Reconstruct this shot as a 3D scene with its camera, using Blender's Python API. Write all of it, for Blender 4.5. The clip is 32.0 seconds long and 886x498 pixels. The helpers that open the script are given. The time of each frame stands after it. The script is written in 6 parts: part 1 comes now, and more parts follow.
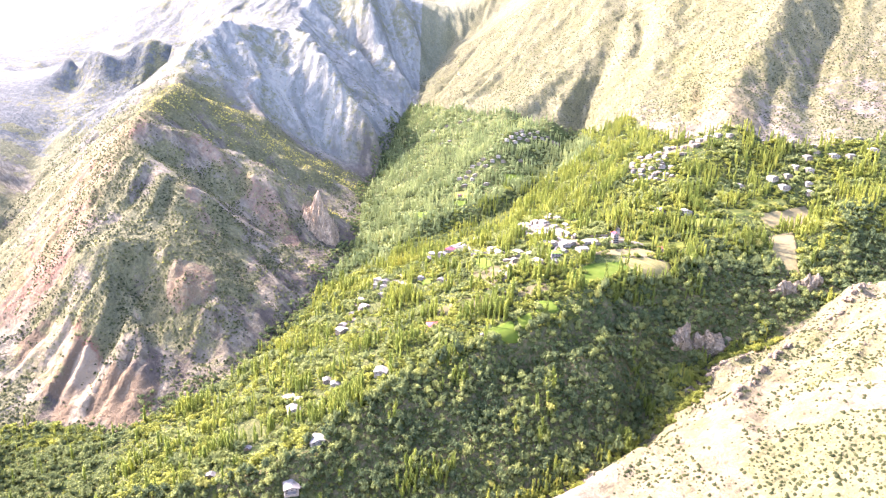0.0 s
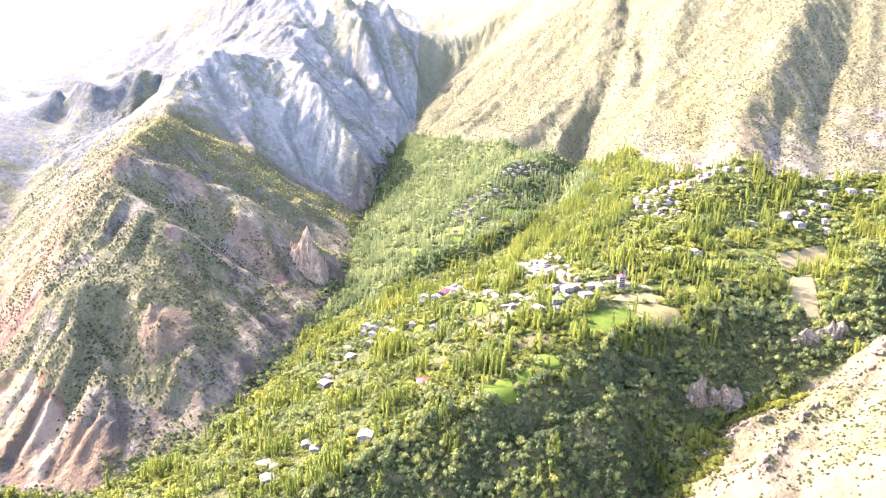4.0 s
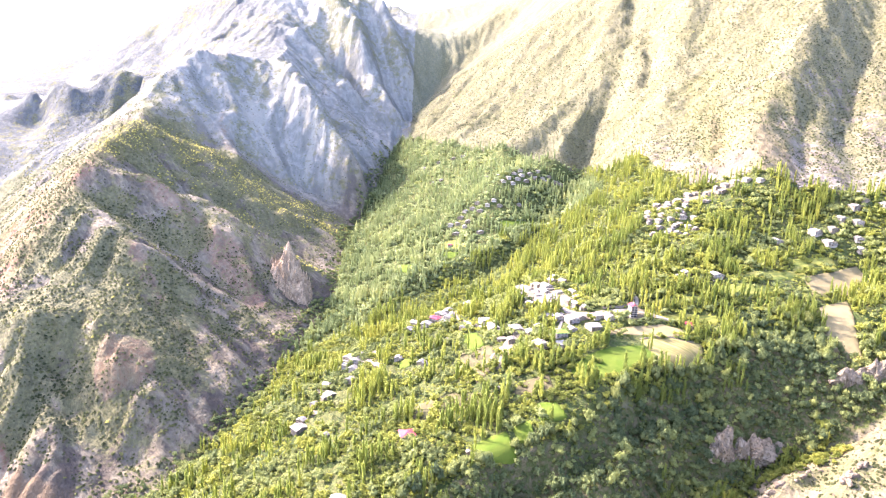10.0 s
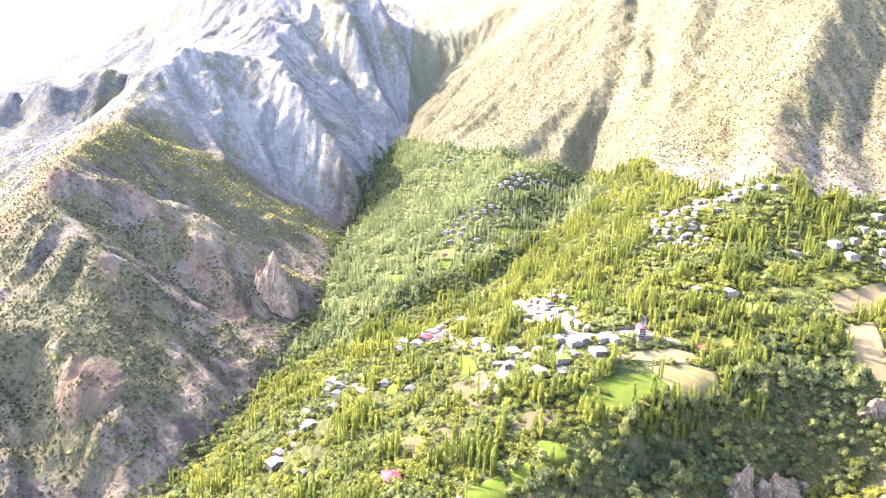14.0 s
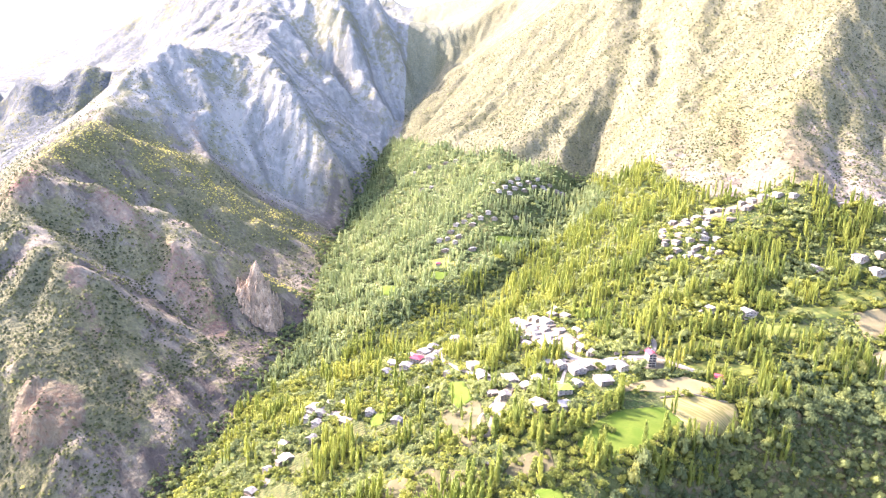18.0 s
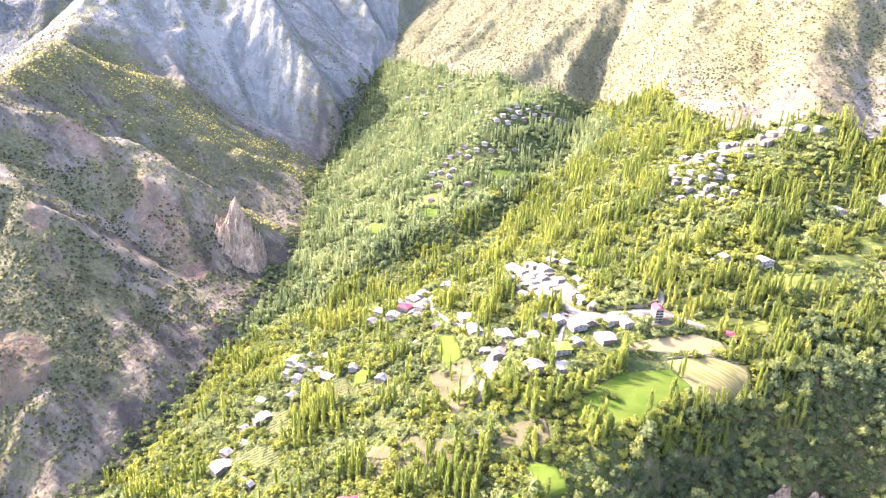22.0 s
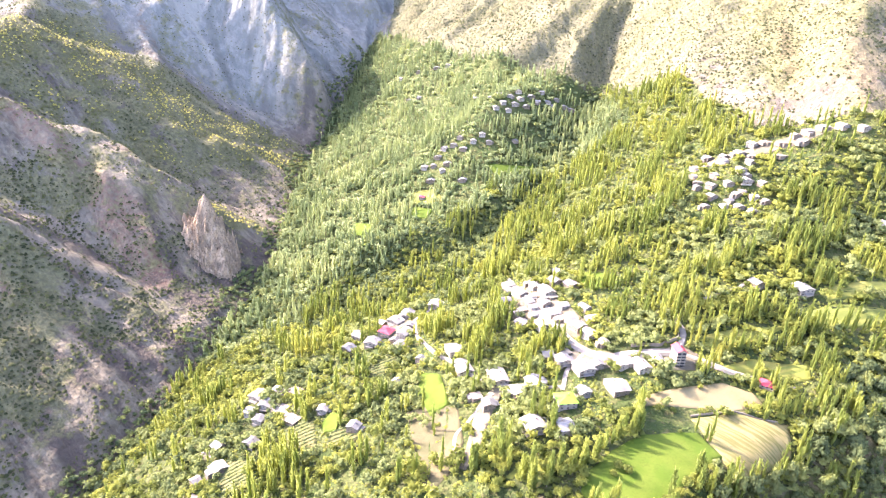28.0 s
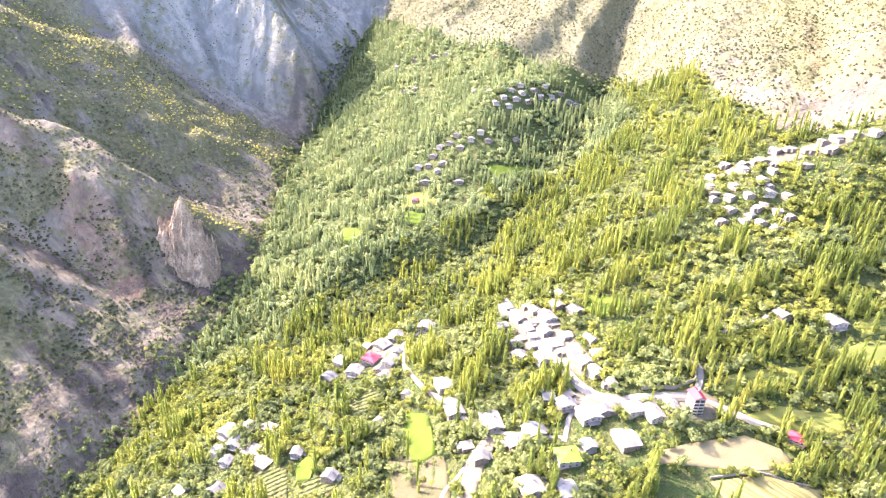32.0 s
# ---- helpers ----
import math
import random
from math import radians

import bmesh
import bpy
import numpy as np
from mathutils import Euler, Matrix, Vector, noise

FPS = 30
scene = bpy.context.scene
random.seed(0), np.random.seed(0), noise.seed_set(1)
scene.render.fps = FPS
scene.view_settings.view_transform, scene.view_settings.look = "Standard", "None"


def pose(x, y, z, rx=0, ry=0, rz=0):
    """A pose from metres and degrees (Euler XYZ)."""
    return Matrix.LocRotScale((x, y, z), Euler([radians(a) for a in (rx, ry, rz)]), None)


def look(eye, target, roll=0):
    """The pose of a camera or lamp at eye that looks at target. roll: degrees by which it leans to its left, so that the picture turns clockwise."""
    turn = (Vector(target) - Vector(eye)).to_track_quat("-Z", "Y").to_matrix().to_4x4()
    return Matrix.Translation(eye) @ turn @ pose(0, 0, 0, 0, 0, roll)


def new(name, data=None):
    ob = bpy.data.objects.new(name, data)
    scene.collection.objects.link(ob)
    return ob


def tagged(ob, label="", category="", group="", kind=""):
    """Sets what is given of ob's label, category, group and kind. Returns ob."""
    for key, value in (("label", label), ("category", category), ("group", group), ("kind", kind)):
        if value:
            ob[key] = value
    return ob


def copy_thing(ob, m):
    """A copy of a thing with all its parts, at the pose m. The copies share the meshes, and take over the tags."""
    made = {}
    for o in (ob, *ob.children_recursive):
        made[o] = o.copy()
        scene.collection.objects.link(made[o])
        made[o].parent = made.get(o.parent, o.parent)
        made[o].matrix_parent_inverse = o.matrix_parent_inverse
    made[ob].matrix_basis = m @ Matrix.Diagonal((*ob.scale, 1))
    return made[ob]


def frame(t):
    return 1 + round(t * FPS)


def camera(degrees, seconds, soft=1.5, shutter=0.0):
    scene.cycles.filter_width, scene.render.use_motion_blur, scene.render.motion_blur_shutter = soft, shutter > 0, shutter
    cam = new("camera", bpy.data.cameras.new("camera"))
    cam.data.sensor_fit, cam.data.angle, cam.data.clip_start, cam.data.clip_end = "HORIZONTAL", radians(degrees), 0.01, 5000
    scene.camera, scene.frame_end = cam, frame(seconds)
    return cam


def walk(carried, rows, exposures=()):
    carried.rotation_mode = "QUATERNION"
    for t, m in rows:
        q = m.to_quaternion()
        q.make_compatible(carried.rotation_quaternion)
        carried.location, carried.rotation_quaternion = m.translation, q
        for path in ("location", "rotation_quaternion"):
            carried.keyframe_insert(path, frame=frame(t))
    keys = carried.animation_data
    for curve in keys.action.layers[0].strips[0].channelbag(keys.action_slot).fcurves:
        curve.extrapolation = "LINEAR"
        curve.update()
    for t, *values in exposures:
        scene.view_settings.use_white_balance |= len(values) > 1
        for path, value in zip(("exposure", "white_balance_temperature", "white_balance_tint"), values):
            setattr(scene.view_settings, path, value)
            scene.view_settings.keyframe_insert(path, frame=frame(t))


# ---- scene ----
# the flight: seconds, place, then yaw (to the left), pitch and roll in degrees
FLIGHT = [
    (0, 0.2, 0.6, -0.1, -2.82, -15.31, 2.88),
    (0.5, 1.7, 9.1, 1.3, -2.83, -15.34, 2.86),
    (1, 3.1, 17.6, 2.6, -2.83, -15.34, 2.83),
    (1.5, 4.6, 26.0, 3.9, -2.81, -15.41, 2.80),
    (2, 6.1, 34.4, 5.1, -2.82, -15.42, 2.78),
    (2.5, 7.6, 42.8, 6.3, -2.82, -15.37, 2.76),
    (3, 9.1, 51.2, 7.4, -2.78, -14.30, 2.74),
    (3.5, 10.6, 59.6, 8.6, -2.71, -13.00, 2.72),
    (5.5, 16.6, 93.0, 12.7, -2.68, -13.09, 2.65),
    (6, 18.1, 101.3, 13.6, -2.71, -13.08, 2.64),
    (6.5, 19.6, 109.6, 14.5, -2.64, -13.11, 2.63),
    (7, 21.1, 117.9, 15.4, -2.63, -13.10, 2.62),
    (7.5, 22.6, 126.2, 16.3, -2.61, -13.07, 2.61),
    (8, 24.1, 134.5, 17.1, -2.61, -13.09, 2.60),
    (8.5, 25.7, 142.7, 17.9, -2.60, -13.10, 2.59),
    (9, 27.2, 151.0, 18.7, -2.58, -13.11, 2.59),
    (9.5, 28.7, 159.2, 19.5, -2.57, -13.12, 2.58),
    (10, 30.2, 167.4, 20.2, -2.56, -13.13, 2.58),
    (10.5, 31.7, 175.7, 21.0, -2.56, -13.13, 2.58),
    (11, 33.3, 183.9, 21.7, -2.57, -13.15, 2.58),
    (11.5, 34.8, 192.1, 22.4, -2.56, -13.16, 2.58),
    (12, 36.3, 200.3, 23.1, -2.57, -13.14, 2.59),
    (12.5, 37.8, 208.5, 23.7, -2.59, -13.14, 2.59),
    (13, 39.3, 216.7, 24.4, -2.56, -13.23, 2.60),
    (13.5, 40.9, 224.9, 25.1, -2.59, -13.26, 2.60),
    (14, 42.4, 233.1, 25.7, -2.59, -13.32, 2.61),
    (14.5, 43.9, 241.2, 26.3, -2.57, -13.34, 2.62),
    (16.5, 49.9, 273.9, 28.8, -2.60, -13.48, 2.67),
    (17, 51.4, 282.1, 29.4, -2.63, -13.49, 2.69),
    (17.5, 52.9, 290.3, 30.0, -2.60, -13.54, 2.71),
    (18, 54.4, 298.4, 30.6, -2.61, -13.53, 2.72),
    (18.5, 55.9, 306.6, 31.3, -2.62, -13.50, 2.75),
    (19, 57.4, 314.8, 31.9, -2.61, -13.47, 2.77),
    (19.5, 58.9, 323.0, 32.5, -2.67, -13.96, 2.79),
    (20, 60.4, 331.1, 33.1, -2.77, -16.40, 2.81),
    (20.5, 61.9, 339.3, 33.8, -2.97, -20.13, 2.84),
    (21, 63.4, 347.5, 34.4, -3.07, -20.91, 2.87),
    (21.5, 64.8, 355.7, 35.1, -3.09, -20.78, 2.90),
    (22, 66.3, 363.9, 35.8, -3.08, -20.67, 2.92),
    (22.5, 67.8, 372.0, 36.4, -3.12, -20.63, 2.96),
    (23, 69.2, 380.2, 37.1, -3.09, -20.55, 2.99),
    (23.5, 70.7, 388.4, 37.9, -3.10, -20.49, 3.02),
    (24, 72.1, 396.6, 38.6, -3.09, -20.44, 3.06),
    (24.5, 73.5, 404.9, 39.4, -3.10, -20.39, 3.09),
    (25, 75.0, 413.1, 40.1, -3.02, -20.24, 3.13),
    (25.5, 76.4, 421.3, 40.9, -3.04, -20.15, 3.17),
    (27.5, 82.0, 454.3, 44.3, -2.90, -20.13, 3.34),
    (28, 83.4, 462.6, 45.3, -3.05, -23.20, 3.38),
    (28.5, 84.8, 470.8, 46.2, -3.28, -27.50, 3.43),
    (29, 86.2, 479.1, 47.2, -3.34, -27.66, 3.48),
    (29.5, 87.5, 487.4, 48.2, -3.32, -27.58, 3.53),
    (30, 88.9, 495.8, 49.3, -3.29, -27.50, 3.58),
    (30.5, 90.2, 504.1, 50.3, -3.26, -27.19, 3.63),
    (31, 91.6, 512.4, 51.5, -3.18, -25.77, 3.69),
    (31.5, 92.9, 520.8, 52.6, -3.11, -24.99, 3.74),
    (32, 94.2, 529.1, 53.8, -3.02, -24.91, 3.80),
]


def flight_pose(x, y, z, yaw, pitch, roll):
    a, b = radians(yaw), radians(pitch)
    ahead = Vector((-math.sin(a) * math.cos(b), math.cos(a) * math.cos(b), math.sin(b)))
    return look((x, y, z), Vector((x, y, z)) + ahead, roll)


cam = camera(71.08, 32.0, soft=1.2)
walk(cam, [(row[0], flight_pose(*row[1:])) for row in FLIGHT], [(0, 3.6, 6500, 30), (32, 3.6, 6500, 30)])
# ---- daylight ----
SUN_AZ, SUN_EL = radians(151), radians(34)
to_sun = Vector((math.cos(SUN_AZ) * math.cos(SUN_EL), math.sin(SUN_AZ) * math.cos(SUN_EL), math.sin(SUN_EL)))
world = bpy.data.worlds.new("sky")
scene.world = world
world.use_nodes = True
wn = world.node_tree
sky = wn.nodes.new("ShaderNodeTexSky")
sky.sky_type = "NISHITA"
sky.sun_disc = False
sky.sun_elevation, sky.sun_rotation = SUN_EL, math.atan2(to_sun.x, to_sun.y)
sky.altitude, sky.dust_density, sky.air_density = 1200, 5.0, 0.8
wn.nodes["Background"].inputs["Strength"].default_value = 0.15
wn.links.new(sky.outputs[0], wn.nodes["Background"].inputs["Color"])
sun = new("sun", bpy.data.lights.new("sun", "SUN"))
sun.data.energy, sun.data.angle, sun.data.color = 2.05, radians(0.53), (1.0, 0.945, 0.83)
sun.matrix_world = look(to_sun * 1000, (0, 0, 0))


# ---- materials ----
class Nodes:
    def __init__(self, name):
        self.mat = bpy.data.materials.new(name)
        self.mat.use_nodes = True
        self.tree = self.mat.node_tree
        self.bsdf = self.tree.nodes["Principled BSDF"]
        self.out = self.tree.nodes["Material Output"]

    def put(self, socket, value):
        if isinstance(value, bpy.types.NodeSocket):
            self.tree.links.new(value, socket)
        elif isinstance(value, tuple) and len(value) == 3 and socket.type == "RGBA":
            socket.default_value = (*value, 1)
        else:
            socket.default_value = value

    def noise(self, size, detail=4.0, rough=0.55, vector=None, stretch=None):
        n = self.tree.nodes.new("ShaderNodeTexNoise")
        n.inputs["Scale"].default_value = 1.0 / size
        n.inputs["Detail"].default_value, n.inputs["Roughness"].default_value = detail, rough
        v = vector or self.place()
        if stretch:
            m = self.tree.nodes.new("ShaderNodeMapping")
            m.inputs["Scale"].default_value = stretch
            self.put(m.inputs["Vector"], v)
            v = m.outputs[0]
        self.put(n.inputs["Vector"], v)
        return n.outputs["Fac"]

    def place(self):
        return self.tree.nodes.new("ShaderNodeNewGeometry").outputs["Position"]

    def local(self):
        return self.tree.nodes.new("ShaderNodeTexCoord").outputs["Object"]

    def attr(self, name):
        a = self.tree.nodes.new("ShaderNodeAttribute")
        a.attribute_name = name
        return a.outputs["Fac"]

    def island(self):
        return self.tree.nodes.new("ShaderNodeNewGeometry").outputs["Random Per Island"]

    def own(self):
        return self.tree.nodes.new("ShaderNodeObjectInfo").outputs["Random"]

    def math(self, op, a, b=0.0, clamp=False):
        n = self.tree.nodes.new("ShaderNodeMath")
        n.operation, n.use_clamp = op, clamp
        self.put(n.inputs[0], a)
        self.put(n.inputs[1], b)
        return n.outputs[0]

    def step(self, value, low, high):
        n = self.tree.nodes.new("ShaderNodeMapRange")
        n.interpolation_type = "SMOOTHSTEP"
        self.put(n.inputs["Value"], value)
        n.inputs["From Min"].default_value, n.inputs["From Max"].default_value = low, high
        return n.outputs[0]

    def mix(self, fac, a, b):
        n = self.tree.nodes.new("ShaderNodeMix")
        n.data_type = "RGBA"
        self.put(n.inputs["Factor"], fac)
        self.put(n.inputs[6], a)
        self.put(n.inputs[7], b)
        return n.outputs[2]

    def bump(self, height, strength, distance):
        n = self.tree.nodes.new("ShaderNodeBump")
        n.inputs["Strength"].default_value, n.inputs["Distance"].default_value = strength, distance
        self.put(n.inputs["Height"], height)
        self.put(self.bsdf.inputs["Normal"], n.outputs[0])

    def done(self, color, rough=0.9, metal=0.0, gloss=0.3):
        self.put(self.bsdf.inputs["Base Color"], color)
        self.put(self.bsdf.inputs["Roughness"], rough)
        self.bsdf.inputs["Metallic"].default_value = metal
        self.bsdf.inputs["Specular IOR Level"].default_value = gloss
        return self.mat


def ground_material():
    n = Nodes("ground")
    big, mid, fine, grit = n.noise(120, 5), n.noise(22, 5), n.noise(5, 5), n.noise(1.2, 3)
    ribs = n.noise(14, 5, 0.6, stretch=(1, 1, 0.22))
    stone = n.mix(n.step(big, 0.36, 0.64), (0.0981, 0.0808, 0.0525), (0.137, 0.114, 0.0747))
    stone = n.mix(n.step(ribs, 0.42, 0.66), stone, (0.162, 0.135, 0.091))
    stone = n.mix(n.step(mid, 0.52, 0.72), stone, (0.0756, 0.0602, 0.0414))
    turned = n.tree.nodes.new("ShaderNodeMapping")
    turned.inputs["Rotation"].default_value = (0, 0, radians(32))
    n.put(turned.inputs["Vector"], n.place())
    strata = n.noise(5.5, 5, 0.62, turned.outputs[0], (0.09, 1, 0.5))
    stone = n.mix(n.math("MULTIPLY", n.step(strata, 0.51, 0.61), 0.65), stone, (0.194, 0.163, 0.11))
    stone = n.mix(n.math("MULTIPLY", n.step(strata, 0.48, 0.38), 0.85), stone, (0.0828, 0.0662, 0.0503))
    loam = n.mix(n.step(big, 0.36, 0.64), (0.122, 0.0994, 0.0778), (0.16, 0.132, 0.105))
    loam = n.mix(n.step(ribs, 0.42, 0.66), loam, (0.196, 0.164, 0.126))
    loam = n.mix(n.step(fine, 0.5, 0.66), loam, (0.0995, 0.0804, 0.0535))
    loam = n.mix(n.math("MULTIPLY", n.step(n.noise(38, 6, 0.6), 0.55, 0.62), 0.8), loam, (0.232, 0.195, 0.153))
    # mountain behind: grey limestone, its colour lightened for haze over the shaded face
    grey = n.mix(n.step(ribs, 0.4, 0.66), (0.162, 0.167, 0.146), (0.23, 0.232, 0.199))
    grey = n.mix(n.step(mid, 0.5, 0.75), grey, (0.162, 0.169, 0.14))
    wash = n.attr("streak")
    stone = n.mix(n.math("MULTIPLY", n.step(wash, 0.55, 0.85), 0.6), stone, (0.18, 0.15, 0.105))
    stone = n.mix(n.math("MULTIPLY", n.step(wash, 0.46, 0.2), 0.8), stone, (0.0702, 0.0542, 0.0429))
    grey = n.mix(n.math("MULTIPLY", n.step(wash, 0.55, 0.85), 0.7), grey, (0.268, 0.26, 0.209))
    grey = n.mix(n.math("MULTIPLY", n.step(wash, 0.42, 0.15), 0.6), grey, (0.113, 0.116, 0.096))
    loam = n.mix(n.math("MULTIPLY", n.step(wash, 0.55, 0.85), 0.75), loam, (0.22, 0.184, 0.139))
    loam = n.mix(n.math("MULTIPLY", n.step(wash, 0.46, 0.2), 0.8), loam, (0.0736, 0.0618, 0.0458))
    # far limestone: cool haze and a dimmed sunlit side put into its colour
    hazed = n.mix(n.step(ribs, 0.4, 0.66), (0.0696, 0.0768, 0.0736), (0.11, 0.118, 0.11))
    col = n.mix(n.attr("loam"), stone, loam)
    col = n.mix(n.attr("grey"), col, grey)
    col = n.mix(n.attr("hazed"), col, hazed)
    scree = n.mix(n.step(mid, 0.4, 0.62), (0.165, 0.136, 0.072), (0.115, 0.094, 0.048))
    scree = n.mix(n.step(fine, 0.55, 0.7), scree, (0.20, 0.168, 0.10))
    col = n.mix(n.attr("pale"), col, scree)
    tuft = n.math("MULTIPLY", n.step(n.noise(2.6, 4), 0.55, 0.64), 0.75)
    col = n.mix(n.math("MULTIPLY", n.attr("pale"), tuft), col, (0.14, 0.115, 0.06))
    red = n.mix(n.step(fine, 0.4, 0.6), (0.21, 0.095, 0.062), (0.19, 0.125, 0.082))
    col = n.mix(n.math("MULTIPLY", n.attr("red"), n.step(mid, 0.25, 0.5)), col, red)
    chalk = n.mix(n.step(wash, 0.4, 0.62), (0.138, 0.0968, 0.0576), (0.276, 0.216, 0.138))
    chalk = n.mix(n.math("MULTIPLY", n.step(fine, 0.55, 0.72), 0.6), chalk, (0.193, 0.151, 0.106))
    spread = n.math("ADD", n.attr("chalk"), n.math("MULTIPLY", n.math("SUBTRACT", n.noise(9, 4), 0.5), 1.4))
    col = n.mix(n.math("MULTIPLY", n.step(spread, 0.3, 0.95), n.step(n.attr("chalk"), 0.02, 0.2)), col, chalk)
    herb = n.mix(n.step(fine, 0.4, 0.65), (0.0938, 0.0963, 0.039), (0.16, 0.15, 0.0624))
    cover = n.math("ADD", n.attr("scrub"), n.math("MULTIPLY", n.math("SUBTRACT", mid, 0.5), 1.5))
    cover = n.math("ADD", cover, n.math("MULTIPLY", n.math("SUBTRACT", fine, 0.5), 0.8))
    col = n.mix(n.math("MULTIPLY", n.step(cover, 0.45, 0.75), 0.7), col, herb)
    grass = n.mix(n.step(mid, 0.36, 0.62), (0.045, 0.067, 0.016), (0.07, 0.082, 0.024))
    grass = n.mix(n.step(fine, 0.5, 0.66), grass, (0.092, 0.09, 0.032))
    col = n.mix(n.attr("grass"), col, grass)
    moss = n.mix(n.step(fine, 0.4, 0.65), (0.06, 0.075, 0.02), (0.12, 0.10, 0.05))
    col = n.mix(n.attr("wood"), col, moss)
    col = n.mix(n.math("MULTIPLY", n.step(grit, 0.5, 0.75), 0.25), col, (0.16, 0.14, 0.10))
    col = n.mix(n.math("MULTIPLY", n.math("MULTIPLY", n.attr("spur"), 0.6), n.step(n.noise(7, 4), 0.35, 0.6)), col, (0.125, 0.112, 0.045))
    h = n.math("ADD", n.math("MULTIPLY", ribs, 2.2), n.math("ADD", fine, n.math("MULTIPLY", grit, 0.3)))
    h = n.math("ADD", h, n.math("MULTIPLY", strata, 1.2))
    n.bump(h, 1.0, 3.4)
    return n.done(col, 0.95, gloss=0.15)


def leaf_material(name, deep, light, dry, glow=0.35):
    """Leaves that let some light through; each tree has a tint of its own."""
    n = Nodes(name)
    tint, bit = n.attr("tint"), n.island()
    col = n.mix(n.step(tint, 0.05, 0.8), deep, light)
    col = n.mix(n.step(tint, 0.8, 1.0), col, dry)
    col = n.mix(n.math("MULTIPLY", bit, 0.25), col, light)
    n.done(col, 0.75, gloss=0.08)
    thin = n.tree.nodes.new("ShaderNodeBsdfTranslucent")
    n.put(thin.inputs["Color"], col)
    both = n.tree.nodes.new("ShaderNodeMixShader")
    both.inputs[0].default_value = glow
    n.tree.links.new(n.bsdf.outputs[0], both.inputs[1])
    n.tree.links.new(thin.outputs[0], both.inputs[2])
    n.tree.links.new(both.outputs[0], n.out.inputs["Surface"])
    return n.mat


GROUND = ground_material()
POPLAR = leaf_material("poplar_leaves", (0.174, 0.22, 0.052), (0.328, 0.35, 0.078), (0.375, 0.362, 0.078), 0.6)
ORCHARD = leaf_material("orchard_leaves", (0.15, 0.18, 0.045), (0.305, 0.315, 0.068), (0.375, 0.342, 0.08), 0.6)
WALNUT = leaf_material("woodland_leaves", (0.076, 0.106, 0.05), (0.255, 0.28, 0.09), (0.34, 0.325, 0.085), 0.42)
SHRUB = leaf_material("shrub_leaves", (0.034, 0.042, 0.018), (0.13, 0.132, 0.046), (0.40, 0.345, 0.08), 0.35)
# leaves of the upper valley: distance haze put into a paler, bluer colour
HAZY_LEAF = leaf_material("hazy_valley_leaves", (0.186, 0.239, 0.108), (0.356, 0.401, 0.178), (0.436, 0.446, 0.194), 0.6)
# ---- the lie of the land ----
PERM = np.random.RandomState(7).permutation(512)
PERM = np.concatenate([PERM, PERM, PERM])
GRADS = np.stack([np.cos(np.arange(512) * 2.399), np.sin(np.arange(512) * 2.399)], -1)


def perlin(x, y):
    xi, yi = np.floor(x).astype(int), np.floor(y).astype(int)
    xf, yf = x - xi, y - yi
    u, v = xf * xf * xf * (xf * (xf * 6 - 15) + 10), yf * yf * yf * (yf * (yf * 6 - 15) + 10)

    def corner(a, b):
        g = GRADS[PERM[PERM[(xi + a) % 512] + (yi + b) % 512]]
        return g[..., 0] * (xf - a) + g[..., 1] * (yf - b)

    low = corner(0, 0) * (1 - u) + corner(1, 0) * u
    high = corner(0, 1) * (1 - u) + corner(1, 1) * u
    return (low * (1 - v) + high * v) * 1.5


def fbm(x, y, size, octaves=4):
    total, amp = 0.0, 1.0
    for n in range(octaves):
        total = total + amp * perlin(x / size + 17.3 * n, y / size - 9.1 * n)
        amp, size = amp * 0.5, size * 0.5
    return total


def ridged(x, y, size, octaves=4):
    total, amp = 0.0, 1.0
    for n in range(octaves):
        total = total + amp * (1 - 2 * np.abs(perlin(x / size + 31.7 * n, y / size + 5.3 * n)))
        amp, size = amp * 0.5, size * 0.5
    return total * 0.5


def inside(poly, x, y):
    hit = np.zeros(np.shape(x), bool)
    for (ax, ay), (bx, by) in zip(poly, poly[1:] + poly[:1]):
        if ay == by:
            continue
        hit ^= ((ay > y) != (by > y)) & (x < (bx - ax) * (y - ay) / (by - ay) + ax)
    return hit


def dist_line(line, x, y):
    best = np.full(np.shape(x), 1e9)
    for a, b in zip(line, line[1:]):
        ax, ay, bx, by = a[0], a[1], b[0], b[1]
        dx, dy = bx - ax, by - ay
        s = np.clip(((x - ax) * dx + (y - ay) * dy) / (dx * dx + dy * dy), 0, 1)
        best = np.minimum(best, np.hypot(x - ax - s * dx, y - ay - s * dy))
    return best


# streams, crests and edges: place and height along each
RIVER = [(-1500, 600, -600), (-900, 740, -540), (-520, 735, -490), (-382, 731, -466), (-250, 805, -426), (-205, 905, -402), (-165, 1030, -376),
         (-125, 1200, -348), (-115, 1303, -338), (-130, 1480, -316), (-128, 1650, -292), (-100, 1800, -252), (-75, 2000, -190),
         (-52, 2190, -137), (-20, 2400, -72), (50, 2540, 10), (120, 2630, 110)]
BROOK = [(700, 2250, 345), (567, 1900, 140), (485, 1740, 2), (415, 1600, -118), (335, 1430, -165), (262, 1300, -205), (185, 1190, -248),
         (105, 1090, -288), (20, 1085, -315), (-60, 1115, -333), (-122, 1175, -350)]
RAVINE = [(760, 800, -205), (640, 775, -245), (556, 742, -266), (436, 718, -328), (385, 715, -342), (317, 642, -366), (215, 552, -386),
          (95, 505, -412), (-50, 450, -460), (-250, 490, -485), (-450, 620, -500), (-520, 735, -492)]
